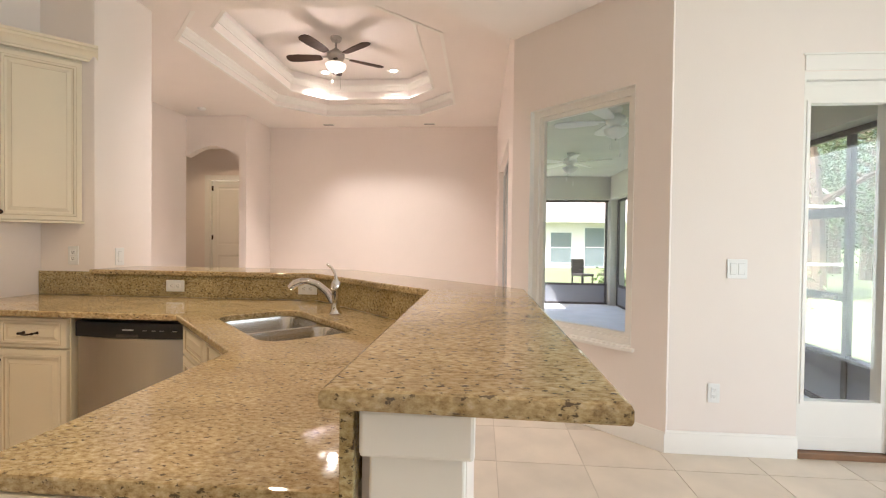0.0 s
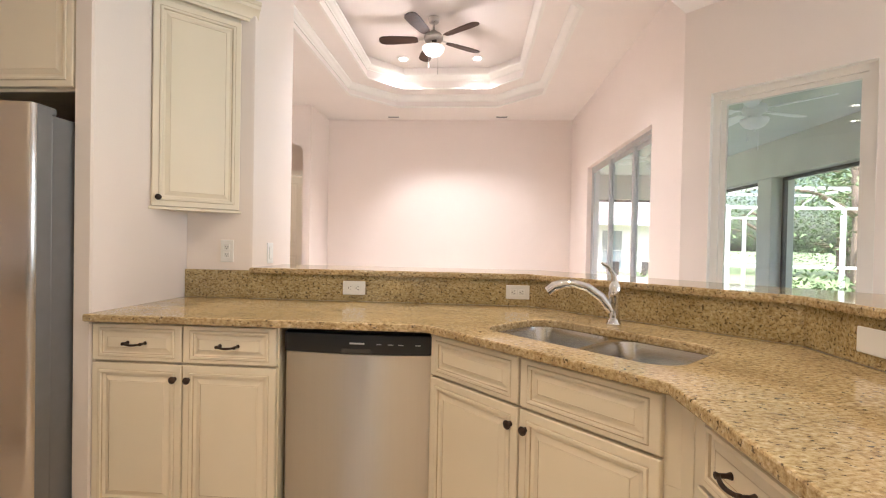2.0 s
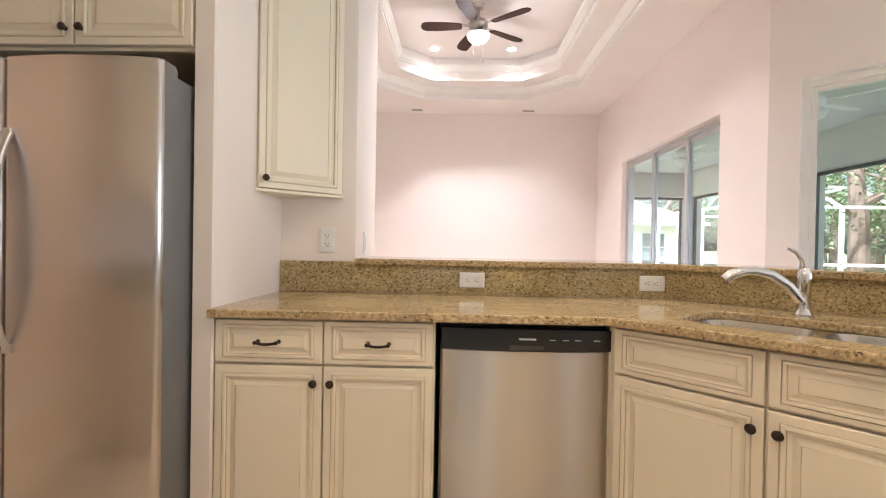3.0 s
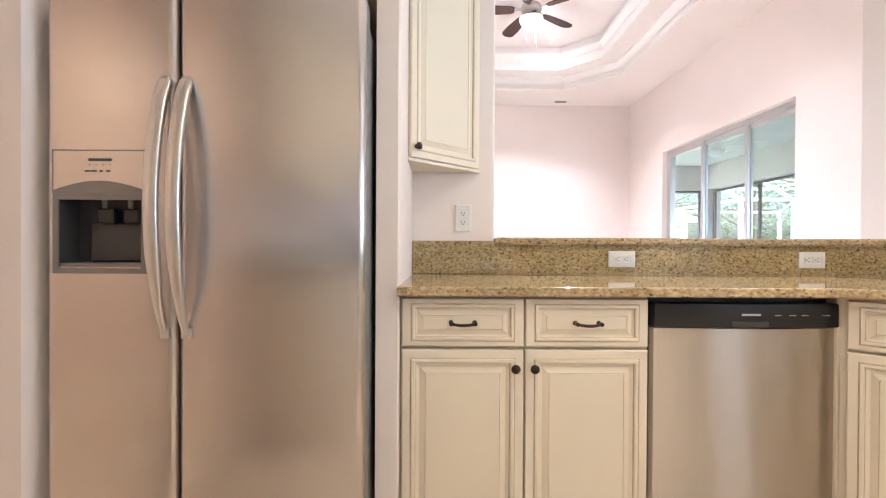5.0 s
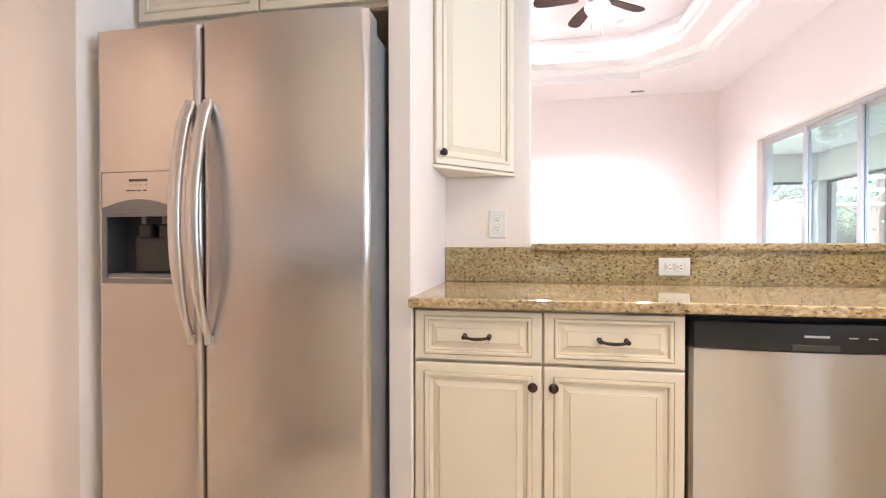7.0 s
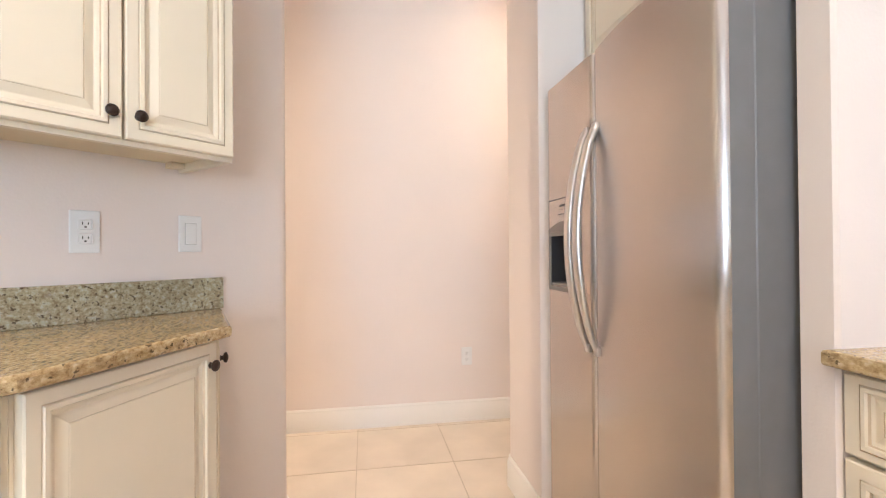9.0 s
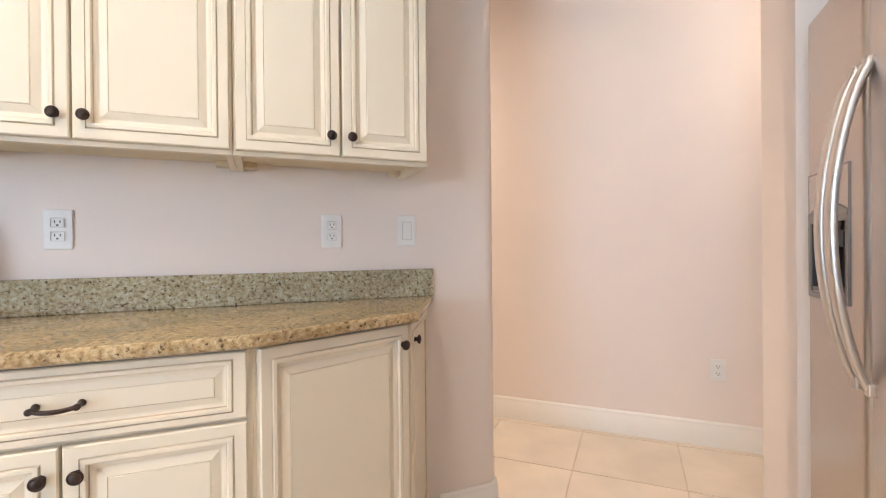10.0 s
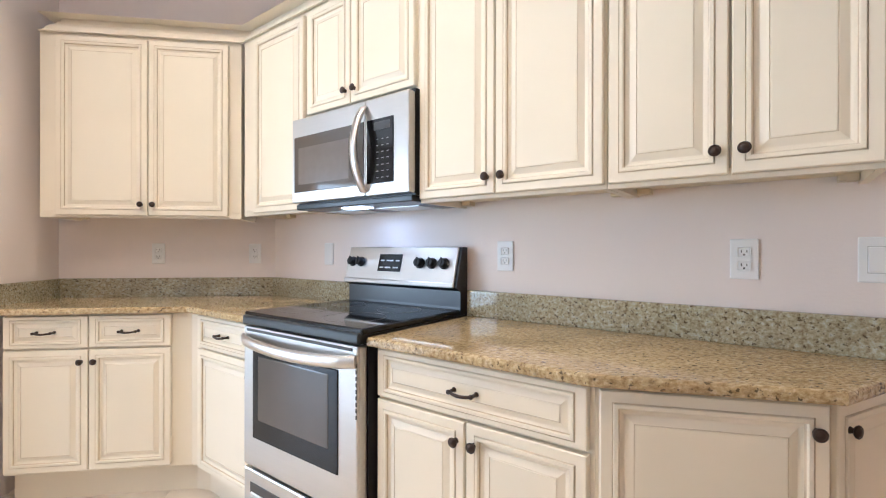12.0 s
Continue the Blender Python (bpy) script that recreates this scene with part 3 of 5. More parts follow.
# far hall door, standing ajar
fd = tagged(new("door_3"), "white panelled hall door standing ajar in a white casing", kind="structure")
fd.matrix_world = Matrix.Translation((-4.88, 8.5, 0))
part("door_casing", casing(bm_new(), -0.09, 0.95, -0.3, 2.49, 0.09, -0.018, 0.0), TRIM, fd)
part("door_jamb", boxed(0.0, 0.02, 0.0, 0.12, 0, 2.38), TRIM, fd)
HALL_PROFILE = [(0, 0.035), (0, 0), (0.10, 0), (0.11, 0.006), (0.135, 0.006), (0.15, 0.001)]
leaf = part("door_leaf", rings(rings(bm_new(), 0.03, 0.85, 1.05, 2.37, 0.05, HALL_PROFILE), 0.03, 0.85, 0.01, 1.05, 0.05, HALL_PROFILE), TRIM, fd, "white two-panel door leaf")
for z in (0.25, 1.25, 2.2):
    part("hinge", boxed(0.02, 0.045, 0.03, 0.05, z, z + 0.09), BRONZE, fd, "dark hinge")

# ---- cabinet parts ----
DOOR = [(0, 0.021), (0, 0.003), (0.003, 0.0), (0.026, 0.0), (0.0272, 0.0025), (0.0285, 0.0), (0.030, -0.003), (0.038, -0.003), (0.041, 0.001), (0.0425, 0.0065), (0.048, 0.0075), (0.052, 0.009), (0.054, 0.009), (0.0715, 0.002), (0.073, 0.0035), (0.0745, 0.002)]
DOOR_GROOVE = (4, 9, 14, -5)
DRAWER = [(0, 0.021), (0, 0.003), (0.003, 0.0), (0.015, 0.0), (0.0162, 0.0025), (0.0175, 0.0), (0.019, -0.003), (0.0255, -0.003), (0.028, 0.001), (0.0295, 0.006), (0.034, 0.008), (0.037, 0.008), (0.0515, 0.002), (0.0525, 0.0035), (0.0535, 0.002)]
DRAWER_GROOVE = (4, 9, 13, -5)
PAINTS = [CREAM, GLAZE, GLAZE_SOFT]
KNOB = [(0, 0), (0.0085, 0), (0.0075, 0.004), (0.0055, 0.008), (0.0062, 0.011), (0.0115, 0.013), (0.0138, 0.016), (0.0141, 0.019), (0.0112, 0.0215), (0.010, 0.0208), (0.0075, 0.0225), (0.004, 0.0238), (0, 0.024)]
FRONT = Matrix.Rotation(radians(90), 4, "X")


def add_knob(parent, x, y, z):
    part("knob", lathe(bm_new(), KNOB, Matrix.Translation((x, y, z)) @ FRONT, 18), BRONZE, parent, "dark bronze knob", 40)


def add_pull(parent, x, y, z, half=0.036):
    bm = bm_new()
    pts = [(x + half * c, y - 0.024 - 0.007 * (1 - c * c), z + 0.004 * c * c - 0.004) for c in [k / 6 - 1 for k in range(13)]]
    tube(bm, pts, [0.0062 if abs(k - 6) > 5 else 0.0042 + 0.0006 * (1 - abs(k - 6) / 6) for k in range(13)], 10)
    for sx in (-half, half):
        lathe(bm, [(0, 0), (0.0075, 0), (0.0062, 0.004), (0.0048, 0.008), (0.0048, 0.022), (0.0066, 0.025), (0.0066, 0.029), (0, 0.031)], Matrix.Translation((x + sx, y, z)) @ FRONT, 12)
    part("pull", bm, BRONZE, parent, "dark bronze arched pull", 40)


def add_front(parent, kind, x0, x1, z0, z1, y=0.0, knob=None, pull=False):
    prof, groove = (DOOR, DOOR_GROOVE) if kind == "door" else (DRAWER, DRAWER_GROOVE)
    ob = part(kind if kind == "door" else "drawer_front", rings(bm_new(), x0, x1, z0, z1, y, prof, groove, 0.0 if kind == "door" else 0.012), PAINTS, parent)
    if knob:
        add_knob(ob, x0 + 0.026 if "l" in knob else x1 - 0.026, y, z0 + 0.055 if "b" in knob else z1 - 0.055)
    if pull:
        add_pull(ob, (x0 + x1) / 2, y, (z0 + z1) / 2)
    return ob


def base_cabinet(m, x0, x1, yf, depth, fronts, label, toe=True, open_top=False, low=0.115):
    """A floor unit: m gives the run's frame; fronts as (kind, x0, x1, z0, z1, knob, pull)."""
    cab = thing("base_cabinet", m @ Matrix.Translation((x0, yf, 0)), label, "cabinet", "cream kitchen base cabinets")
    w = x1 - x0
    part("body", boxed(0.0, w, 0.0215, depth, low, 0.882 if not open_top else 0.66, bevel=0.001, seg=1), CREAM, cab)
    if open_top:
        part("face_frame", boxed(0.0, w, 0.0215, 0.045, 0.6605, 0.882), CREAM, cab)
    if toe:
        part("toe_kick", boxed(0.0, w, 0.085, depth - 0.01, 0.0, low - 0.0005), CREAM, cab)
    for kind, xa, xb, za, zb, knob, pull in fronts:
        add_front(cab, kind, xa - x0, xb - x0, za, zb, 0, knob, pull)
    return cab


def wall_cabinet(m, x0, x1, yf, depth, z0, z1, doors, label, sides=True):
    cab = thing("wall_cabinet", m @ Matrix.Translation((x0, yf, z0)), label, "cabinet", "cream kitchen wall cabinets")
    w, h = x1 - x0, z1 - z0
    bm = boxed(0.0, w, 0.0215, depth, 0.03, h, bevel=0.001, seg=1)
    part("body", bm, CREAM, cab)
    rim = bm_new()
    for a, b, c, d in ((0.0, 0.018, 0.022, depth), (w - 0.018, w, 0.022, depth), (0.018, w - 0.018, 0.022, 0.042)):
        box(rim, a, b, c, d, 0.0, 0.0295)
    part("bottom_rim", rim, CREAM, cab)
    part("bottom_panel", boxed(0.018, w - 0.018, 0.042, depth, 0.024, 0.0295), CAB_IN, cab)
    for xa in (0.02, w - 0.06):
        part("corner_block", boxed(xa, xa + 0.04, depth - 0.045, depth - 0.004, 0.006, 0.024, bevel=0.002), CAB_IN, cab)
    for xa, xb, knob in doors:
        add_front(cab, "door", xa - x0, xb - x0, 0.012, h - 0.03, 0, knob)
    return cab


CAB_CROWN = [(0.0, 0.0), (0.012, 0.0), (0.014, 0.012), (0.020, 0.016), (0.022, 0.028), (0.040, 0.050), (0.052, 0.058), (0.056, 0.072), (0.066, 0.076), (0.066, 0.092), (0.0, 0.092)]


def crown(path, z, label):
    ob = part("cabinet_crown", sweep(bm_new(), path, [(o, z + h) for o, h in CAB_CROWN]), CREAM, None, label, 30)
    return tagged(ob, label, "moulding", "cabinet crown mouldings")


TOP, DRAW_B, DOOR_T, DOOR_B = 0.875, 0.729, 0.719, 0.135

# bar wall, left of the dishwasher
base_cabinet(BAR, -2.404, -1.640, 2.20, 0.595, [("drawer", -2.398, -2.026, DRAW_B, TOP, None, True), ("drawer", -2.020, -1.645, DRAW_B, TOP, None, True),
             ("door", -2.398, -2.026, DOOR_B, DOOR_T, "rt", False), ("door", -2.020, -1.645, DOOR_B, DOOR_T, "lt", False)],
             "cream glazed base cabinet with two drawers over two doors")
# angled sink base
base_cabinet(SINKF, -2.302, -1.388, 0.812, 0.60, [("drawer", -2.285, -1.868, DRAW_B, TOP, None, False), ("drawer", -1.860, -1.440, DRAW_B, TOP, None, False),
             ("door", -2.285, -1.868, DOOR_B, DOOR_T, "rt", False), ("door", -1.860, -1.440, DOOR_B, DOOR_T, "lt", False)],
             "cream glazed angled sink cabinet with false drawer fronts", open_top=True)
# peninsula
base_cabinet(PENIN, -1.557, -0.825, -0.41, 0.555, [("drawer", -1.49, -1.17, DRAW_B, TOP, None, True), ("drawer", -1.162, -0.84, DRAW_B, TOP, None, True),
             ("door", -1.49, -1.17, DOOR_B, DOOR_T, "lt", False), ("door", -1.162, -0.84, DOOR_B, DOOR_T, "rt", False)],
             "cream glazed peninsula base cabinet")
tagged(part("corner_filler", prism(bm_new(), [(-0.402, 1.580), (-0.3915, 1.545), (-0.34, 1.545), (-0.36, 1.62)], 0.115, 0.8825), CREAM, None), "narrow cream filler between sink cabinet and peninsula", "cabinet trim")
tagged(part("filler_strip", boxed(-1.029, -1.045, 2.222, 2.30, 0.115, 0.882), CREAM, None), "narrow cream filler strip beside the dishwasher", "cabinet trim")
# cooking wall: right of the range
base_cabinet(STOVE, 1.668, 2.352, 1.215, 0.55, [("drawer", 1.678, 2.340, DRAW_B, TOP, None, True), ("door", 1.678, 2.006, DOOR_B, DOOR_T, "rt", False), ("door", 2.012, 2.340, DOOR_B, DOOR_T, "lt", False)],
             "cream glazed base cabinet with one wide drawer over two doors")
base_cabinet(STOVE, 0.449, 0.988, 1.215, 0.55, [("drawer", 0.50, 0.982, DRAW_B, TOP, None, True), ("door", 0.50, 0.982, 0.162, DOOR_T, "rt", False)],
             "cream glazed base cabinet with a drawer over one door", low=0.148)
base_cabinet(BACK, 0.365, 1.172, 0.545, 0.51, [("drawer", 0.375, 0.722, DRAW_B, TOP, None, True), ("drawer", 0.728, 1.078, DRAW_B, TOP, None, True),
             ("door", 0.375, 0.722, 0.162, DOOR_T, "rt", False), ("door", 0.728, 1.078, 0.162, DOOR_T, "lt", False)],
             "cream glazed base cabinet with two drawers over two doors", low=0.148)
tagged(part("corner_filler", prism(bm_new(), [(-1.166, -0.566), (-1.198, -0.553), (-1.25, -0.62), (-1.166, -0.64)], 0.148, 0.8825), CREAM, None), "narrow cream filler in the cabinet corner", "cabinet trim")
tagged(part("corner_toe_kick", prism(bm_new(), [(-1.168, -0.6295), (-1.240, -0.599), (-1.29, -0.66), (-1.168, -0.72)], 0, 0.1476), CREAM, None), "cream toe kick in the cabinet corner", "cabinet trim")

# angled end of the cooking run
P_A, P_B, P_C = Vector((2.356, 1.215)), Vector((2.778, 1.395)), Vector((2.965, 1.765))


def angled_unit():
    cab = thing("base_cabinet", STOVE @ Matrix.Translation((P_A.x, P_A.y, 0)), "cream glazed angled end cabinet with two narrow doors", "cabinet", "cream kitchen base cabinets")
    o = P_A
    foot = [(-0.0035, 0.0217), ((P_B - o).x - 0.008, (P_B - o).y + 0.03), ((P_C - o).x - 0.03, (P_C - o).y), (-0.0035, 0.55)]
    part("body", prism(bm_new(), foot, 0.115, 0.882), CREAM, cab)
    kick = [(0.01, 0.10), ((P_B - o).x - 0.08, (P_B - o).y + 0.06), ((P_C - o).x - 0.10, (P_C - o).y), (0.01, 0.55)]
    part("toe_kick", prism(bm_new(), kick, 0, 0.1145), CREAM, cab)
    for a, b, ka in ((Vector((0, 0)), P_B - o, "rt"), (P_B - o, P_C - o, "lt")):
        d = b - a
        w = d.length
        m = Matrix.Translation((a.x, a.y, 0)) @ turned(math.degrees(math.atan2(d.y, d.x)))
        bm = rings(bm_new(), 0.012, w - 0.008, DOOR_B, TOP, 0, DOOR, DOOR_GROOVE)
        bm.transform(m)
        ob = part("door", bm, PAINTS, cab)
        kx = (w - 0.034) if ka == "rt" else 0.05
        part("knob", lathe(bm_new(), KNOB, m @ Matrix.Translation((kx, 0, TOP - 0.055)) @ FRONT, 18), BRONZE, ob, "dark bronze knob", 40)


angled_unit()

# wall cabinets
UP0, UP1, COOK1 = 1.355, 2.368, 2.278
wall_cabinet(STOVE, 1.632, 2.303, 1.465, 0.30, UP0, COOK1, [(1.640, 1.951, "rb"), (1.957, 2.297, "lb")], "cream glazed double-door wall cabinet beside the microwave")
wall_cabinet(STOVE, 2.305, 2.868, 1.465, 0.30, UP0, COOK1, [(2.312, 2.590, "rb"), (2.597, 2.860, "lb")], "cream glazed double-door wall cabinet at the wall end")
wall_cabinet(STOVE, 0.965, 1.630, 1.465, 0.30, 1.775, COOK1, [(0.985, 1.268, "rb"), (1.274, 1.615, "lb")], "cream glazed short wall cabinet above the microwave")
wall_cabinet(STOVE, 0.429, 0.963, 1.465, 0.30, UP0, COOK1, [(0.545, 0.955, None)], "cream glazed single-door wall cabinet beside the microwave")
wall_cabinet(BACK, 0.385, 1.336, 0.735, 0.32, UP0 - 0.012, COOK1, [(0.465, 0.886, "rb"), (0.892, 1.275, "lb")], "cream glazed double-door wall cabinet on the back wall")
c1 = (BACK @ Vector((0.385, 0.735, 0))).xy
crown([(-0.385, -1.05), c1, (-1.345, -0.735), (STOVE @ Vector((1.0, 1.465, 0))).xy, (STOVE @ Vector((2.868, 1.465, 0))).xy, (STOVE @ Vector((2.868, 1.76, 0))).xy], COOK1 - 0.012, "cream crown moulding along the cooking wall cabinets")
wall_cabinet(BAR, -3.36, -2.482, 2.20, 0.59, 1.80, UP1, [(-3.345, -2.908, "rb"), (-2.902, -2.490, "lb")], "cream glazed wall cabinet above the fridge")
crown([(-2.482, 2.20), (-3.36, 2.20)], UP1 - 0.012, "cream crown moulding above the fridge cabinet")


def corner_wall_cabinet():
    a, b = Vector((-2.400, 2.505)), Vector((-2.105, 2.792))
    cab = thing("wall_cabinet", Matrix.Translation((a.x, a.y, UP0)), "cream glazed angled single-door wall cabinet", "cabinet", "cream kitchen wall cabinets")
    h = UP1 - UP0
    d = b - a
    ang = math.degrees(math.atan2(d.y, d.x))
    nrm = Vector((-d.y, d.x)).normalized()
    foot = [nrm * 0.0215 + Vector((0.0, 0.0)), nrm * 0.0215 + d - d.normalized() * 0.02, Vector((d.x - 0.02, 0.290)), Vector((0.0, 0.290))]
    part("body", prism(bm_new(), [tuple(p) for p in foot], 0.0, h), CREAM, cab)
    m = turned(ang)
    bm = rings(bm_new(), 0.012, d.length - 0.012, 0.014, h - 0.03, 0, DOOR, DOOR_GROOVE)
    bm.transform(m)
    ob = part("door", bm, PAINTS, cab)
    bm = boxed(0.0, d.length, 0.004, 0.021, -0.002, 0.012, bevel=0.003)
    bm.transform(m)
    part("bottom_rail", bm, CREAM, cab)
    part("knob", lathe(bm_new(), KNOB, m @ Matrix.Translation((0.036, 0, 0.055)) @ FRONT, 18), BRONZE, ob, "dark bronze knob", 40)
    crown([tuple(b + d.normalized() * 0.066), tuple(a)], UP1 - 0.012, "cream crown moulding on the angled cabinet")


corner_wall_cabinet()

# ---- granite ----
CT0, CT1 = 0.884, 0.914


def in_world(m, pts):
    return [tuple((m @ Vector((x, y, 0))).xy) for x, y in pts]


SINK_HOLE = in_world(SINKF, rounded(-2.135, -1.455, 0.915, 1.285, 0.09, 5))
main_top = [(-2.412, 2.17), (-1.060, 2.17), (-0.445, 1.555), (-0.445, 0.80), (0.158, 0.80), (0.158, 2.012), (-0.608, 2.778), (-2.403, 2.778)]


def granite(name, bm, label, category="countertop"):
    # Low backsplashes get the granite copy tinted for cool daylight.
    return tagged(part(name, bm, (GRANITE_COOL_LIT if "low" in label else GRANITE_SPLASH) if category == "backsplash" else GRANITE, None, label), label, category)


SEAM = 1.452
ctop = tagged(new("sink_countertop"), "polished tan speckled granite countertop with a sink cut-out", "countertop")
sink_side = main_top[:3] + [(-0.445, SEAM + 0.0008), (0.158, SEAM + 0.0008)] + main_top[5:]
part("slab", prism(bm_new(), sink_side, CT0, CT1, holes=[SINK_HOLE[::-1]], bevel=0.006), GRANITE, ctop)
part("slab", prism(bm_new(), [(-0.445, SEAM - 0.0008), (-0.445, 0.80), (0.158, 0.80), (0.158, SEAM - 0.0008)], CT0, CT1, bevel=0.006), GRANITE, ctop)
bar_in = [(-2.043, 2.757), (-0.617, 2.757), (0.138, 2.002), (0.138, 0.765), (0.542, 0.752), (0.54, 2.12), (-0.50, 3.16), (-2.043, 3.16)]
granite("bar_countertop", prism(bm_new(), bar_in, 1.044, 1.074, bevel=0.008), "polished tan speckled granite raised bar top", "bar top")
bs = [(-2.04, 2.778), (-0.608, 2.778), (0.158, 2.012), (0.158, 0.80)]
splash = tagged(new("bar_backsplash"), "tall tan speckled granite backsplash under the bar", "backsplash")
for k in range(3):
    part("slab", sweep(bm_new(), bs[k:k + 2], [(0.0, CT1 + 0.0005), (0.0, 1.0435), (0.019, 1.0435), (0.019, CT1 + 0.0005)]), GRANITE_SPLASH, splash)
granite("bar_end_splash", boxed(-2.403, -2.0403, 2.778, 2.798, CT1, 1.058, bevel=0.003), "tan speckled granite backsplash at the wall end", "backsplash")
cook_r = in_world(STOVE, [(1.662, 1.185), (2.352, 1.185), (2.795, 1.365), (2.99, 1.768), (1.662, 1.768)])
granite("range_countertop", prism(bm_new(), cook_r, CT0, CT1, bevel=0.008), "polished tan speckled granite countertop beside the range")
granite("range_backsplash", prism(bm_new(), in_world(STOVE, [(1.662, 1.748), (2.985, 1.748), (2.985, 1.768), (1.662, 1.768)]), CT1, 1.018, bevel=0.003), "low speckled granite backsplash", "backsplash")
corner_back = (-1.443, -1.058)
left_poly = in_world(STOVE, [(0.989, 1.768), (0.989, 1.185)]) + [(-1.161, -0.515), (-0.282, -0.515), (-0.282, -1.058), corner_back]
granite("corner_countertop", prism(bm_new(), left_poly, CT0, CT1, bevel=0.008), "polished tan speckled granite corner countertop")
granite("corner_backsplash", sweep(bm_new(), [(-0.282, -0.52), (-0.282, -1.058), (-1.442, -1.058), tuple(stove_pt(0.988, 1.768))], [(-0.0, CT1), (0.0, 1.018), (-0.02, 1.018), (-0.02, CT1)]), "low speckled granite backsplash round the corner", "backsplash")

# pony wall under the bar, cream trimmed end post
pony = [(-2.04, 2.80), (-0.599, 2.80), (0.18, 2.021), (0.18, 0.835), (0.335, 0.835), (0.335, 2.085), (-0.535, 2.955), (-2.04, 2.955)]
structure("wall_pony", prism(bm_new(), pony, 0, 1.042), PAINT, "low wall carrying the bar top")
post = thing("end_post", Matrix.Translation((0.262, 0.80, 0)), "white painted square end post under the bar top", "post")
part("shaft", boxed(-0.062, 0.072, -0.005, 0.033, 0, 0.975, bevel=0.004), TRIM, post)
part("capital", boxed(-0.074, 0.085, -0.018, 0.033, 0.9755, 1.042, bevel=0.006), TRIM, post)
part("side_panel", boxed(-0.67, -0.105, 0.0, 0.022, 0.0, 0.882), CREAM, post, "cream end panel")
granite("splash_end", boxed(0.1585, 0.179, 0.79, 0.82, CT0, 1.0425, bevel=0.002), "tan granite end piece under the bar", "backsplash")

# ---- sink and faucet ----
sink = thing("kitchen_sink", SINKF @ Matrix.Translation((-1.795, 1.10, 0)), "undermounted double-bowl stainless steel sink", "sink")
for xa, xb, dep in ((-0.352, -0.012, 0.19), (0.012, 0.352, 0.17)):
    bm = bm_new()
    last = None
    for inset, z, r in ((0.0, CT0 - 0.001, 0.07), (0.004, CT0 - 0.02, 0.07), (0.018, CT0 - dep + 0.03, 0.07), (0.05, CT0 - dep, 0.06)):
        loop = [bm.verts.new((x, y, z)) for x, y in rounded(xa + inset, xb - inset, -0.188 + inset, 0.188 - inset, r, 5)]
        if last:
            for k in range(len(loop)):
                bm.faces.new((last[k], last[(k + 1) % len(loop)], loop[(k + 1) % len(loop)], loop[k]))
        last = loop
    bm.faces.new(last)
    part("bowl", bm, SINK, sink, "", 40)
    part("drain", lathe(bm_new(), [(0, 0.004), (0.03, 0.004), (0.04, 0.001), (0.042, 0.006), (0.045, 0.0)], Matrix.Translation(((xa + xb) / 2, 0.03, CT0 - dep + 0.002)), 20), CHROME, sink)
part("divider", boxed(-0.0125, 0.0125, -0.18, 0.18, CT0 - 0.12, CT0 - 0.004, bevel=0.005), SINK, sink)
rim = prism(bm_new(), rounded(-0.375, 0.375, -0.208, 0.208, 0.09), CT0 - 0.004, CT0 - 0.0005, holes=[rounded(-0.352, -0.0122, -0.188, 0.188, 0.07)[::-1], rounded(0.0122, 0.352, -0.188, 0.188, 0.07)[::-1]])
part("flange", rim, SINK, sink)

tap = thing("faucet", SINKF @ Matrix.Translation((-1.868, 1.385, CT1)), "chrome single-lever pull-out kitchen faucet", "faucet")
part("body", lathe(bm_new(), [(0, 0), (0.030, 0), (0.030, 0.006), (0.024, 0.012), (0.021, 0.03), (0.021, 0.10), (0.024, 0.115), (0.024, 0.135), (0.020, 0.155), (0.012, 0.168), (0, 0.172)], n=24), CHROME, tap, "", 40)
sp = [Vector((-0.006, -0.008, 0.055)), Vector((-0.04, -0.025, 0.105)), Vector((-0.085, -0.055, 0.142)), Vector((-0.13, -0.085, 0.155)), Vector((-0.17, -0.11, 0.150)), Vector((-0.20, -0.13, 0.132))]
part("spout", tube(bm_new(), sp, [0.018, 0.018, 0.017, 0.016, 0.0175, 0.0165], 16), CHROME, tap, "", 50)
part("spray_head", tube(bm_new(), [Vector((-0.155, -0.10, 0.153)), Vector((-0.19, -0.123, 0.140)), Vector((-0.212, -0.137, 0.118))], [0.0185, 0.0205, 0.019], 16), CHROME, tap, "", 50)
part("lever", tube(bm_new(), [Vector((0.0, 0.0, 0.160)), Vector((-0.004, -0.002, 0.195)), Vector((-0.022, -0.012, 0.225)), Vector((-0.045, -0.025, 0.240))], [0.016, 0.010, 0.008, 0.006], 14, flat=0.6), CHROME, tap, "", 50)


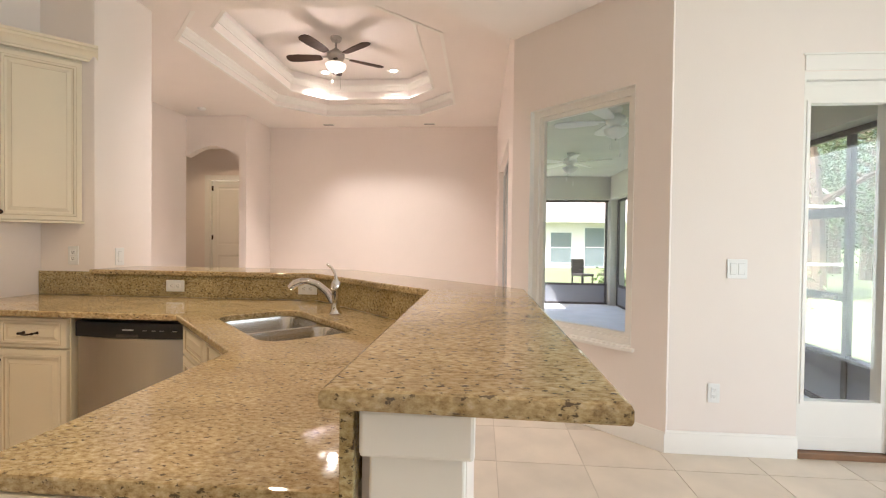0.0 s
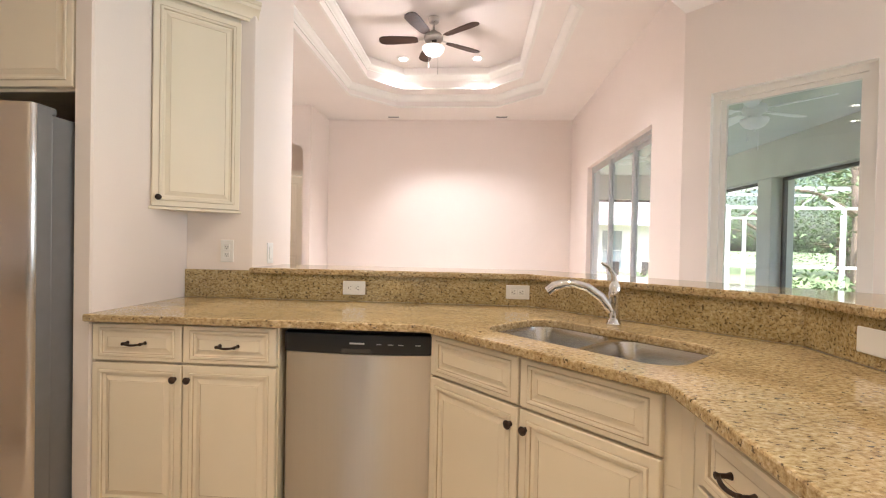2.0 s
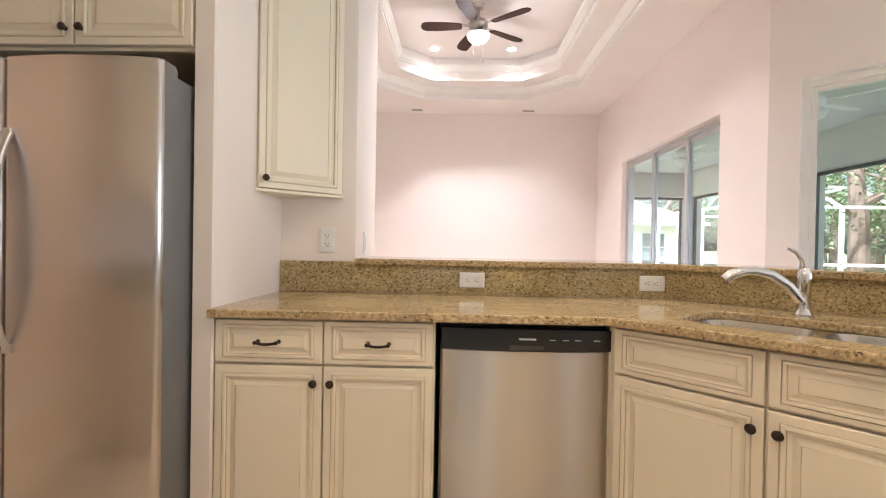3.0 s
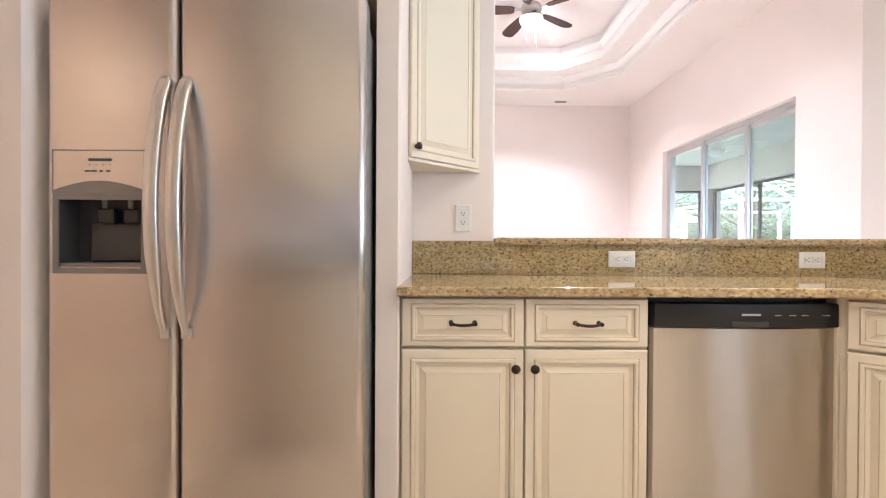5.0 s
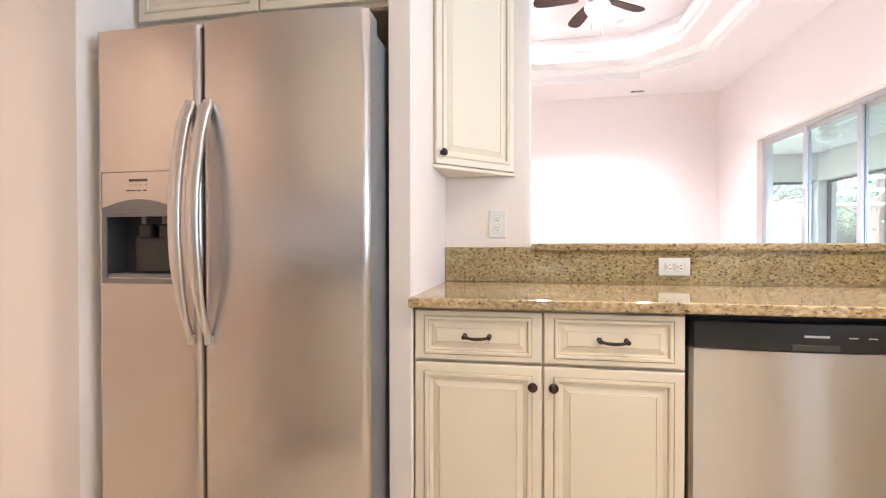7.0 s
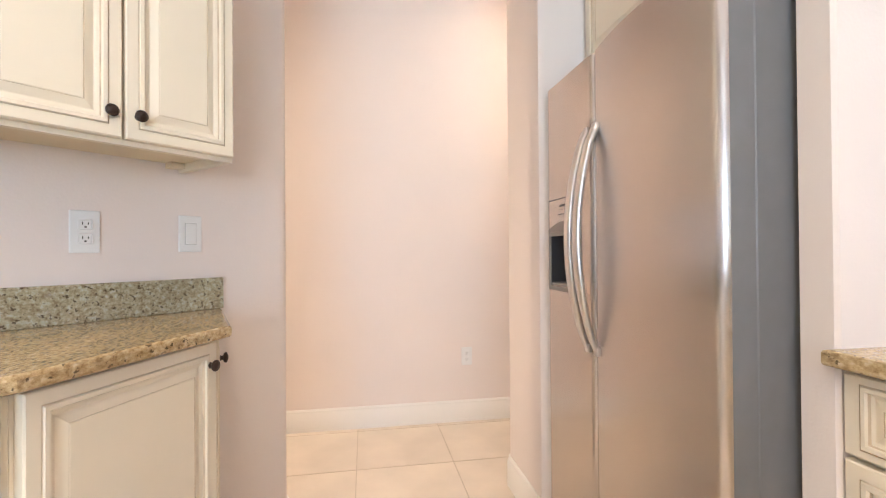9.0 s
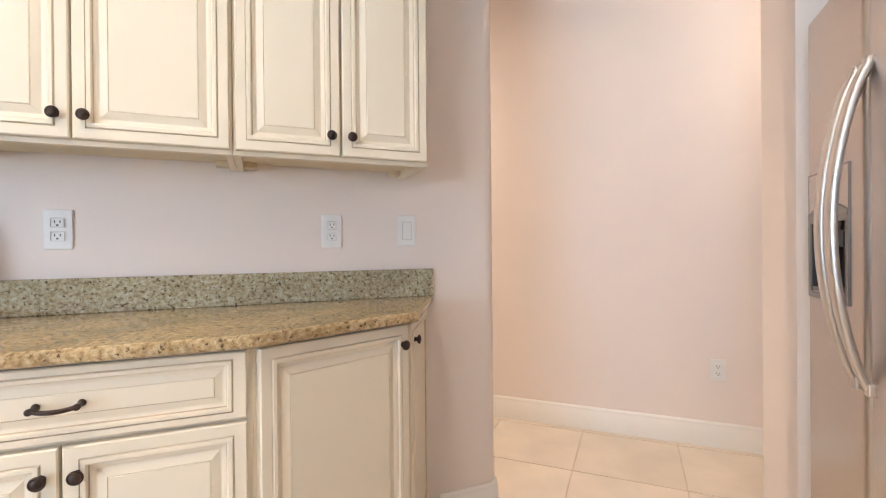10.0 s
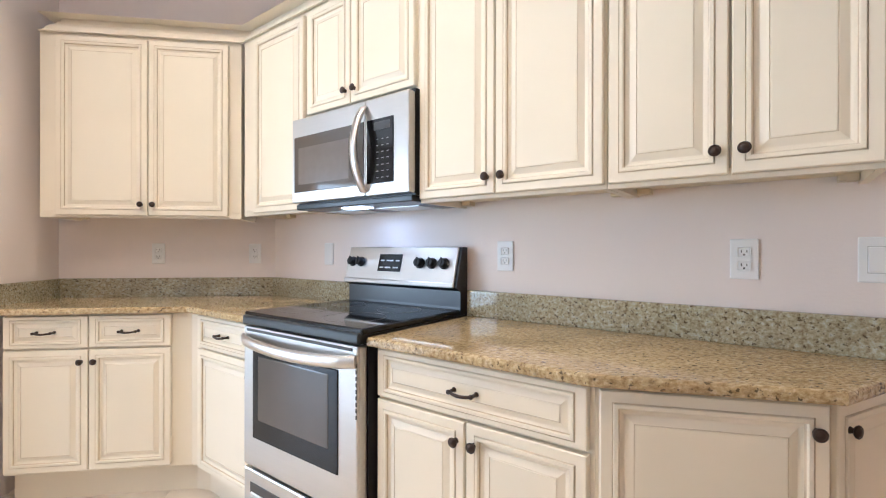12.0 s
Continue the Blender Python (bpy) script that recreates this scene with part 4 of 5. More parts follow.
# ---- outlets and switches ----
def outlet(m, x, y, z, kind, label):
    """A wall plate: kind 'v' upright outlet, 'h' sideways outlet, 's' switch, 'd' double switch, 'b' blank."""
    ob = thing("light_switch" if kind in "sd" else "wall_outlet", m @ Matrix.Translation((x, y, z)), label, "switch" if kind in "sd" else "outlet", "wall plates")
    w, h = {"v": (0.035, 0.058), "h": (0.058, 0.035), "s": (0.036, 0.058), "d": (0.058, 0.058), "b": (0.035, 0.058), "p": (0.058, 0.035)}[kind]
    part("plate", boxed(-w, w, -0.006, 0.0, -h, h, bevel=0.003), PLATE, ob)
    if kind in "vh":
        for k in (-1, 1):
            cx, cz = (0, 0.0195 * k) if kind == "v" else (0.0195 * k, 0)
            face = part("socket", boxed(cx - 0.0165, cx + 0.0165, -0.0085, -0.006, cz - 0.0145, cz + 0.0145, bevel=0.0045), PLATE, ob)
            for dx, dz, a, b in ((-0.0065, 0.003, 0.0012, 0.004), (0.0065, 0.003, 0.0012, 0.0035), (0, -0.007, 0.0024, 0.0024)):
                if kind == "h":
                    dx, dz, a, b = dz, dx, b, a
                part("slot", boxed(cx + dx - a, cx + dx + a, -0.0090, -0.0083, cz + dz - b, cz + dz + b), SLOT, face)
    elif kind in "sd":
        for cx in ((0,) if kind == "s" else (-0.023, 0.023)):
            part("rocker", boxed(cx - 0.0165, cx + 0.0165, -0.0095, -0.006, -0.033, 0.033, bevel=0.002), PLATE, ob)
            # Thin sheet showing as a painted shadow line round the rocker.
            part("rocker_gap_shade", boxed(cx - 0.018, cx + 0.018, -0.0066, -0.0061, -0.0345, 0.0345), PLATE_GAP_SHADE, ob)


outlet(BAR, -2.183, 2.799, 1.157, "v", "white duplex outlet on the peach wall")
outlet(BAR, -1.496, 2.777, 0.982, "h", "white sideways duplex outlet in the granite backsplash")
outlet(BAR, -0.668, 2.777, 0.982, "h", "white sideways duplex outlet in the granite backsplash")
outlet(PENIN, -1.75, 0.157, 0.982, "p", "white blank plate in the granite backsplash")
outlet(PENIN, -1.42, 0.157, 0.982, "h", "white sideways duplex outlet in the granite backsplash")
outlet(turned(90), 2.99, 2.044, 1.145, "s", "white rocker switch on the wall end")
outlet(STOVE, 1.829, 1.769, 1.160, "v", "white duplex outlet above the range counter")
outlet(STOVE, 2.607, 1.769, 1.160, "v", "white duplex outlet above the range counter")
outlet(STOVE, 2.885, 1.769, 1.162, "s", "white rocker switch near the wall end")
outlet(STOVE, 0.77, 1.769, 1.160, "b", "white blank plate beside the range")
outlet(BACK, 0.80, 1.059, 1.158, "v", "white duplex outlet on the back wall")
outlet(BACK, 1.33, 1.059, 1.158, "v", "white duplex outlet on the back wall")
outlet(BAR, 1.886, 3.029, 1.128, "d", "white double rocker switch on the pale wall")
outlet(BAR, 1.767, 3.029, 0.374, "v", "white low duplex outlet on the pale wall")
outlet(turned(90), 2.0, 4.599, 0.42, "v", "white low duplex outlet on the hall wall")

# ---- dishwasher ----
dw = thing("dishwasher", Matrix.Translation((-1.328, 2.232, 0)), "stainless steel dishwasher with a black control panel", "dishwasher")
part("body", boxed(-0.295, 0.295, 0.03, 0.57, 0.10, 0.877), BLACK, dw)
bm = bm_new()
prof = [(-0.294, 0.012)] + [(0.285 * k / 8, -0.021 * (1 - (k / 8) ** 2)) for k in range(-8, 9)] + [(0.294, 0.012), (0.294, 0.03), (-0.294, 0.03)]
prism(bm, prof, 0.125, 0.784)
part("door_panel", bm, STEEL, dw, "brushed stainless door panel", 30)
bm = bm_new()
prism(bm, [(-0.296, 0.006), (-0.287, -0.012), (-0.14, -0.026), (0.0, -0.030), (0.14, -0.026), (0.287, -0.012), (0.296, 0.006), (0.296, 0.03), (-0.296, 0.03)], 0.787, 0.862, bevel=0.005)
panel_ob = part("control_panel", bm, BLACK, dw, "glossy black control panel", 30)
part("handle_recess", boxed(-0.06, 0.055, -0.032, -0.02, 0.789, 0.808, bevel=0.004), SLOT, panel_ob)
part("name_badge", boxed(-0.028, 0.03, -0.0312, -0.0295, 0.826, 0.832), PRINT, panel_ob)
for x in (0.085, 0.13, 0.17, 0.235):
    part("button_mark", boxed(x - 0.010, x + 0.010, -0.0295, -0.0262 + 0.045 * max(0, x - 0.14), 0.826, 0.8285), PRINT, panel_ob)
part("kick_plate", boxed(-0.29, 0.29, 0.06, 0.08, 0.0, 0.12), BLACK, dw)

# ---- fridge ----
fr = thing("fridge", Matrix.Translation((-2.908, 2.03, 0)), "brushed stainless side-by-side fridge with a water dispenser", "fridge")
part("case", boxed(-0.415, 0.415, 0.085, 0.745, 0.02, 1.675, bevel=0.006), GREY, fr, "grey painted case")
part("base_grille", boxed(-0.41, 0.41, 0.05, 0.085, 0.015, 0.075), BLACK, fr)


def cut_niche(bm, hz0, hz1, hx0, hx1):
    """Sinks a rectangular niche into the flat front face of a door."""
    front = max((f for f in bm.faces if f.normal.y < -0.9), key=lambda f: f.calc_area())
    ring = sorted(front.verts, key=lambda v: (v.co.x, v.co.z))
    lo_l, hi_l, lo_r, hi_r = ring[0], ring[1], ring[2], ring[3]
    bm.faces.remove(front)
    outer = [lo_l, lo_r, hi_r, hi_l]
    inner = [bm.verts.new(c) for c in ((hx0, 0, hz0), (hx1, 0, hz0), (hx1, 0, hz1), (hx0, 0, hz1))]
    deep = [bm.verts.new((v.co.x, 0.074, v.co.z)) for v in inner]
    for k in range(4):
        n = (k + 1) % 4
        bm.faces.new((outer[k], outer[n], inner[n], inner[k]))
        bm.faces.new((inner[k], inner[n], deep[n], deep[k]))
    bm.faces.new(deep)


def fridge_door(x0, x1, hole=None, bow=0.0):
    bm = bm_new()
    r = 0.022
    foot = [(x0, 0.078)] + [(x0 + r - r * math.cos(radians(15 * k)), r - r * math.sin(radians(15 * k))) for k in range(7)]
    for k in range(1, 16 if bow else 1):
        u = k / 8 - 1
        foot.append((x0 + r + (x1 - x0 - 2 * r) * k / 16, -bow * (1 - u * u)))
    foot += [(x1 - r + r * math.sin(radians(15 * k)), r - r * math.cos(radians(15 * k))) for k in range(7)] + [(x1, 0.078)]
    prism(bm, foot, 0.085, 1.70)
    if hole:
        cut_niche(bm, *hole)
    bmesh.ops.recalc_face_normals(bm, faces=bm.faces)
    for f in bm.faces:
        if abs(f.normal.x) > 0.99 and f.calc_area() > 0.05:
            f.material_index = 1
    return part("door", bm, [STEEL_F, GREY], fr, "brushed stainless door with grey sides", 35)


DX0, DX1, DZ0, DZ1 = -0.388, -0.155, 0.975, 1.165
left = fridge_door(-0.424, -0.077, (DZ0, DZ1, DX0, DX1))
right = fridge_door(-0.071, 0.423, bow=0.018)
for x, par in ((-0.1, left), (-0.045, right)):
    pts = []
    for k in range(17):
        u = k / 16
        pts.append((x, -0.008 - 0.062 * math.sin(math.pi * u) ** 0.75, 0.80 + 0.665 * u))
    part("handle", strap(bm_new(), pts, [0.007 + 0.0105 * min(1.0, k / 5) for k in range(17)], 0.008), HANDLE, par, "bowed steel bar handle", 50)
    for z in (0.80, 1.465):
        part("handle_mount", boxed(x - 0.012, x + 0.012, -0.014, 0.0, z - 0.014, z + 0.014, bevel=0.004), HANDLE, par)
disp = part("dispenser", casing(bm_new(), DX0 - 0.012, DX1 + 0.002, DZ0 - 0.018, DZ1 + 0.002, 0.014, -0.004, 0.004), MID_GREY, left, "grey dispenser surround")
bm = bm_new()
box(bm, DX0, DX1, 0.066, 0.073, DZ0, DZ1)
box(bm, DX0, DX0 + 0.004, 0.0, 0.066, DZ0, DZ1)
box(bm, DX1 - 0.004, DX1, 0.0, 0.066, DZ0, DZ1)
box(bm, DX0 + 0.004, DX1 - 0.004, 0.0, 0.066, DZ1 - 0.004, DZ1)
part("niche", bm, DARK_GREY, disp)
part("drip_tray", boxed(DX0 + 0.004, DX1 - 0.004, 0.0, 0.066, DZ0, DZ0 + 0.010, bevel=0.002), MID_GREY, disp)
part("inner_panel", boxed(DX0 + 0.045, DX0 + 0.2, 0.052, 0.066, DZ0 + 0.012, DZ1 - 0.07, bevel=0.004), DARK_GREY, disp)
for x in (DX0 + 0.105, DX0 + 0.175):
    part("paddle", boxed(x - 0.024, x + 0.024, 0.026, 0.05, DZ1 - 0.075, DZ1 - 0.03, bevel=0.008), BLACK, disp)
    part("nozzle", lathe(bm_new(), [(0, -0.028), (0.006, -0.028), (0.008, 0)], Matrix.Translation((x, 0.025, DZ1 - 0.005)), 12), MID_GREY, disp)
arch_pts = [(DX0 - 0.012, DZ1 + 0.003)] + [(DX0 - 0.012 + (DX1 - DX0 + 0.014) * k / 14, DZ1 + 0.012 + 0.026 * math.sin(math.pi * k / 14)) for k in range(15)] + [(DX1 + 0.002, DZ1 + 0.003)]
bm = bm_new()
vs = [bm.verts.new((x, -0.005, z)) for x, z in arch_pts]
f = bm.faces.new(vs)
ext = bmesh.ops.extrude_face_region(bm, geom=[f])
for g in ext["geom"]:
    if isinstance(g, bmesh.types.BMVert):
        g.co.y = 0.001
part("hood", bm, MID_GREY, disp, "arched grey dispenser hood")
part("control_face", boxed(DX0 - 0.012, DX1 + 0.002, -0.0022, 0.001, DZ1 + 0.0035, DZ1 + 0.118, bevel=0.001, seg=1), STEEL_F, disp)
part("control_outline", casing(bm_new(), DX0 - 0.014, DX1 + 0.004, DZ1 + 0.0032, DZ1 + 0.120, 0.0025, -0.003, 0.001), MID_GREY, disp)
part("name_badge", boxed(DX0 + 0.082, DX0 + 0.142, -0.0034, -0.0022, DZ1 + 0.090, DZ1 + 0.097), PRINT_DARK, disp)
for k in range(4):
    x = DX0 + 0.084 + 0.018 * k
    part("indicator", boxed(x - 0.0012, x + 0.0012, -0.0032, -0.0022, DZ1 + 0.079, DZ1 + 0.0815), PRINT_DARK, disp)
for xa, xb in ((0.072, 0.085), (0.088, 0.103), (0.111, 0.119), (0.129, 0.139)):
    part("button_mark", boxed(DX0 + xa, DX0 + xb, -0.0032, -0.0022, DZ1 + 0.062, DZ1 + 0.0655), PRINT_DARK, disp)
for x in (-0.38, 0.36):
    part("hinge_cover", boxed(x - 0.03, x + 0.045, 0.02, 0.12, 1.676, 1.708, bevel=0.008), GREY, fr)

# ---- range ----
SV0, SV1 = 0.992, 1.654
SW = SV1 - SV0
rg = thing("range", STOVE @ Matrix.Translation((SV0, 1.158, 0)), "stainless steel electric range with a black glass cooktop", "range")
part("body", boxed(0.0, SW, 0.045, 0.603, 0.02, 0.918), BLACK, rg, "black side panels")
part("cooktop", boxed(-0.002, SW + 0.002, 0.012, 0.55, 0.9185, 0.940, bevel=0.005), BLACK_GLASS, rg, "black ceramic glass cooktop")
part("cooktop_front", boxed(-0.002, SW + 0.002, 0.0, 0.045, 0.890, 0.928, bevel=0.008), BLACK, rg)
for x, y, r in ((0.16, 0.17, 0.09), (0.46, 0.17, 0.115), (0.16, 0.41, 0.075), (0.46, 0.41, 0.09)):
    part("burner_ring", lathe(bm_new(), [(r - 0.002, 0.9402), (r - 0.002, 0.9406), (r, 0.9406), (r, 0.9402)], Matrix.Translation((x, y, 0)), 40), MID_GREY, rg)
part("door", boxed(0.004, SW - 0.004, 0.004, 0.045, 0.345, 0.886, bevel=0.008), STEEL_H, rg, "stainless oven door")
part("oven_window", boxed(0.112, SW - 0.140, -0.0015, 0.01, 0.535, 0.780, bevel=0.004), OVEN_GLASS, rg, "dark oven window")
part("window_border", boxed(0.074, SW - 0.096, 0.0, 0.01, 0.462, 0.800, bevel=0.003), BLACK_GLASS, rg, "black glass border")
for k in range(9):
    part("vent_hole", boxed(SW - 0.0155, SW - 0.0105, 0.0025, 0.006, 0.66 + 0.02 * k, 0.672 + 0.02 * k), SLOT, rg)
part("vent_strip", boxed(0.03, SW - 0.03, 0.0015, 0.01, 0.868, 0.878), SLOT, rg)
hp = [(0.012 + (SW - 0.024) * k / 14, 0.0 - 0.042 * math.sin(math.pi * k / 14) ** 0.5, 0.838 - 0.012 * math.sin(math.pi * k / 14)) for k in range(15)]
part("handle", tube(bm_new(), hp, 0.012, 14, flat=1.75), HANDLE, rg, "bowed steel oven handle", 50)
part("drawer_panel", boxed(0.004, SW - 0.004, 0.006, 0.045, 0.06, 0.333, bevel=0.006), STEEL_H, rg, "stainless storage drawer")
part("drawer_recess", boxed(0.05, SW - 0.05, 0.0035, 0.02, 0.238, 0.285, bevel=0.003), SLOT, rg)
part("drawer_grip", boxed(0.06, SW - 0.06, -0.001, 0.018, 0.232, 0.25, bevel=0.003), HANDLE, rg)
bm = bm_new()
sidep = [(0.5505, 0.9185), (0.603, 0.9185), (0.603, 1.195), (0.568, 1.195), (0.523, 1.03), (0.553, 1.015), (0.553, 0.95)]
va = [bm.verts.new((0.0, y, z)) for y, z in sidep]
vb = [bm.verts.new((SW, y, z)) for y, z in sidep]
bm.faces.new(va), bm.faces.new(vb)
for k in range(len(sidep)):
    bm.faces.new((va[k], va[(k + 1) % 7], vb[(k + 1) % 7], vb[k]))
bg = part("backguard", bm, BLACK, rg, "black backguard")
tilt = Matrix.Translation((0, 0.546, 1.112)) @ Matrix.Rotation(math.atan2(0.045, 0.165) * -1, 4, "X")
bm = boxed(0.004, SW - 0.012, -0.009, 0.002, -0.083, 0.085, bevel=0.004)
bm.transform(tilt)
face = part("control_face", bm, STEEL_H, bg, "stainless control face")
bm = boxed(0.002, SW - 0.01, -0.012, 0.002, -0.088, -0.066, bevel=0.005)
bm.transform(tilt)
part("face_lip", bm, STEEL_H, bg)
for x in (0.045, 0.10, SW - 0.20, SW - 0.135, SW - 0.07):
    bm = lathe(bm_new(), [(0.024, 0), (0.024, 0.006), (0.02, 0.009), (0.0185, 0.026), (0.016, 0.029), (0, 0.029)], tilt @ Matrix.Translation((x, -0.009, 0.012)) @ FRONT, 24)
    k = part("knob", bm, BLACK, face, "black control knob", 40)
    bm = boxed(x - 0.003, x + 0.003, -0.042, -0.037, -0.008, 0.032)
    bm.transform(tilt)
    part("grip", bm, BLACK, k)
bm = boxed(0.215, 0.355, -0.0115, -0.008, -0.03, 0.05, bevel=0.002)
bm.transform(tilt)
clock = part("display", bm, BLACK_GLASS, face, "black clock display")
for xa, xb, z in ((0.228, 0.25, 0.02), (0.265, 0.305, 0.02), (0.32, 0.342, 0.02), (0.228, 0.25, -0.012), (0.26, 0.295, -0.012), (0.31, 0.34, -0.012)):
    bm = boxed(xa, xb, -0.0122, -0.0113, z - 0.003, z + 0.003)
    bm.transform(tilt)
    part("display_mark", bm, PRINT, clock)

# ---- microwave ----
MV0, MV1 = 0.942, 1.631
MWW = MV1 - MV0
mw = thing("microwave", STOVE @ Matrix.Translation((MV0, 1.420, 1.372)), "stainless steel over-the-range microwave", "microwave")
part("case", boxed(0.0, MWW, 0.035, 0.345, 0.012, 0.40), BLACK, mw, "black case")
part("door", boxed(0.0, 0.466, 0.0, 0.034, 0.018, 0.386, bevel=0.004), STEEL_H, mw, "stainless door")
part("control_column", boxed(0.4675, MWW, 0.0, 0.034, 0.018, 0.386, bevel=0.004), STEEL_H, mw)
part("door_window", boxed(0.018, 0.458, -0.003, 0.002, 0.062, 0.305, bevel=0.002), OVEN_GLASS, mw, "dark glass window")
part("window_mesh", boxed(0.05, 0.375, -0.0038, -0.0031, 0.095, 0.255), MESH, mw, "grey mesh screen")
kp = part("keypad", boxed(0.476, 0.615, -0.003, 0.002, 0.062, 0.305, bevel=0.002), BLACK_GLASS, mw, "black keypad")
for i in range(7):
    for j in range(3):
        x, z = 0.535 + 0.026 * j, 0.083 + 0.024 * i
        part("key_mark", boxed(x - 0.005, x + 0.005, -0.0036, -0.003, z - 0.0014, z + 0.0014), MID_GREY, kp)
part("key_display", boxed(0.515, 0.60, -0.0036, -0.003, 0.262, 0.292), DARK_GREY, kp)
pts = [(0.462, -0.004 - 0.055 * math.sin(math.pi * k / 14) ** 0.8, 0.035 + 0.325 * k / 14) for k in range(15)]
part("handle", strap(bm_new(), pts, [0.0165] * 15, 0.007), HANDLE, mw, "bowed steel handle", 50)
bm = boxed(0.002, MWW - 0.002, 0.02, 0.342, -0.012, 0.0115, bevel=0.004)
under = part("underside", bm, BLACK, mw, "black underside")
part("grease_filter", boxed(0.04, 0.27, 0.16, 0.32, -0.0145, -0.012), ALU, under, "metal filter")
part("grease_filter", boxed(0.37, 0.60, 0.16, 0.32, -0.0145, -0.012), ALU, under, "metal filter")
part("lamp_lens", boxed(0.26, 0.38, 0.06, 0.13, -0.0150, -0.012), HOOD_GLOW, under, "lit lamp lens")
hood_lamp.matrix_world = STOVE @ Matrix.Translation((MV0 + 0.32, 1.420 + 0.18, 1.372 - 0.022))

# ---- ceiling fans and can lights ----
def ceiling_fan(name, m, blade_mat, metal, bowl_mat, label, drop, blades, span, rot, root=0.13, low=True):
    fan = thing(name, m, label, "ceiling fan")
    part("canopy", lathe(bm_new(), [(0, 0), (0.065, 0), (0.066, -0.02), (0.05, -0.05), (0.02, -0.06), (0, -0.06)], n=24), metal, fan, "", 40)
    if drop > 0.12:
        part("rod", lathe(bm_new(), [(0, -0.05), (0.012, -0.05), (0.012, -drop), (0, -drop)], n=12), metal, fan, "", 40)
    h = -drop
    part("motor", lathe(bm_new(), [(0, h), (0.04, h), (0.055, h - 0.02), (0.09, h - 0.035), (0.105, h - 0.06), (0.105, h - 0.09), (0.085, h - 0.115), (0.06, h - 0.125), (0.05, h - 0.14), (0, h - 0.14)], n=32), metal, fan, "", 40)
    part("fitter", lathe(bm_new(), [(0, h - 0.13), (0.05, h - 0.13), (0.06, h - 0.15), (0.115, h - 0.165), (0.12, h - 0.175), (0, h - 0.175)], n=32), metal, fan, "", 40)
    part("bowl", lathe(bm_new(), [(0.118, h - 0.176), (0.112, h - 0.20), (0.085, h - 0.235), (0.04, h - 0.255), (0, h - 0.26)], n=32), bowl_mat, fan, "glass light bowl", True)
    part("finial", lathe(bm_new(), [(0, h - 0.255), (0.012, h - 0.262), (0.008, h - 0.278), (0, h - 0.285)], n=12), metal, fan)
    for px, pl in ((0.05, 0.20), (-0.05, 0.12)):
        part("pull_chain", tube(bm_new(), [(px, 0.02, h - 0.17), (px, 0.02, h - 0.25 - pl * 0.5), (px, 0.02, h - 0.25 - pl)], [0.0015, 0.0015, 0.006], 6), metal, fan)
    for k in range(blades):
        q = turned(rot + 360 / blades * k) @ Matrix.Translation((0, 0, h - 0.085)) @ Matrix.Rotation(radians(11), 4, "X")
        bm = bm_new()
        out = [(root + 0.04, -0.035), (root + 0.08, -0.052), (span - 0.16, -0.070), (span - 0.05, -0.066), (span - 0.012, -0.042), (span, 0.0), (span - 0.012, 0.042), (span - 0.05, 0.066), (span - 0.16, 0.070), (root + 0.08, 0.052), (root + 0.04, 0.035)]
        prism(bm, out, -0.004, 0.004)
        bm.transform(q)
        b = part("blade", bm, blade_mat, fan)
        bm = prism(bm_new(), [(0.085, -0.016), (root + 0.10, -0.022), (root + 0.13, 0.0), (root + 0.10, 0.022), (0.085, 0.016)], 0.0045, 0.010)
        bm.transform(q)
        part("blade_iron", bm, metal, b)
    return fan


ceiling_fan("ceiling_fan", Matrix.Translation((-1.375, 5.39, TRAY)), BLADE, NICKEL, BOWL, "five-blade dark walnut ceiling fan with a lit glass bowl", 0.145, 5, 0.60, -37)


def can_light(x, y, z):
    ob = thing("recessed_light", Matrix.Translation((x, y, z)), "lit round recessed ceiling light with a white trim", "recessed light", "recessed ceiling lights")
    part("trim_ring", lathe(bm_new(), [(0.0505, -0.002), (0.095, 0.0), (0.093, -0.006), (0.078, -0.007), (0.0505, -0.002)], n=28), TRIM, ob, "", 40)
    part("lens", lathe(bm_new(), [(0, -0.003), (0.05, -0.003), (0.05, 0.0)], n=28), CAN_GLOW, ob, "lit lens")


for cx, cy in KITCHEN_CANS:
    can_light(cx, cy, SOFFIT)
for cx, cy in TRAY_CANS:
    can_light(cx, cy, TRAY)
for cx, cy in HALL_CANS:
    can_light(cx, cy, SOFFIT)
can_light(-4.6, 7.7, 3.0)


def air_vent(x, y):
    ob = thing("air_vent", Matrix.Translation((x, y, GREAT)), "small white ceiling air vent", "vent", "ceiling vents")
    part("vent_frame", sweep(bm_new(), rounded(-0.10, 0.10, -0.05, 0.05, 0.004, 1), [(0, 0), (0, -0.006), (0.015, -0.006), (0.015, 0)], True), TRIM, ob)
    for k in range(5):
        part("slat", boxed(-0.085, 0.085, -0.032 + 0.015 * k, -0.024 + 0.015 * k, -0.005, -0.001), GREY, ob)


air_vent(-2.19, 7.50)
air_vent(-0.51, 7.50)
sd = thing("smoke_detector", Matrix.Translation((-3.75, 6.5, GREAT)), "small round white smoke detector on the ceiling", "smoke detector")
part("cover", lathe(bm_new(), [(0, -0.03), (0.04, -0.028), (0.055, -0.015), (0.058, 0)], n=24), PLATE, sd, "", 40)

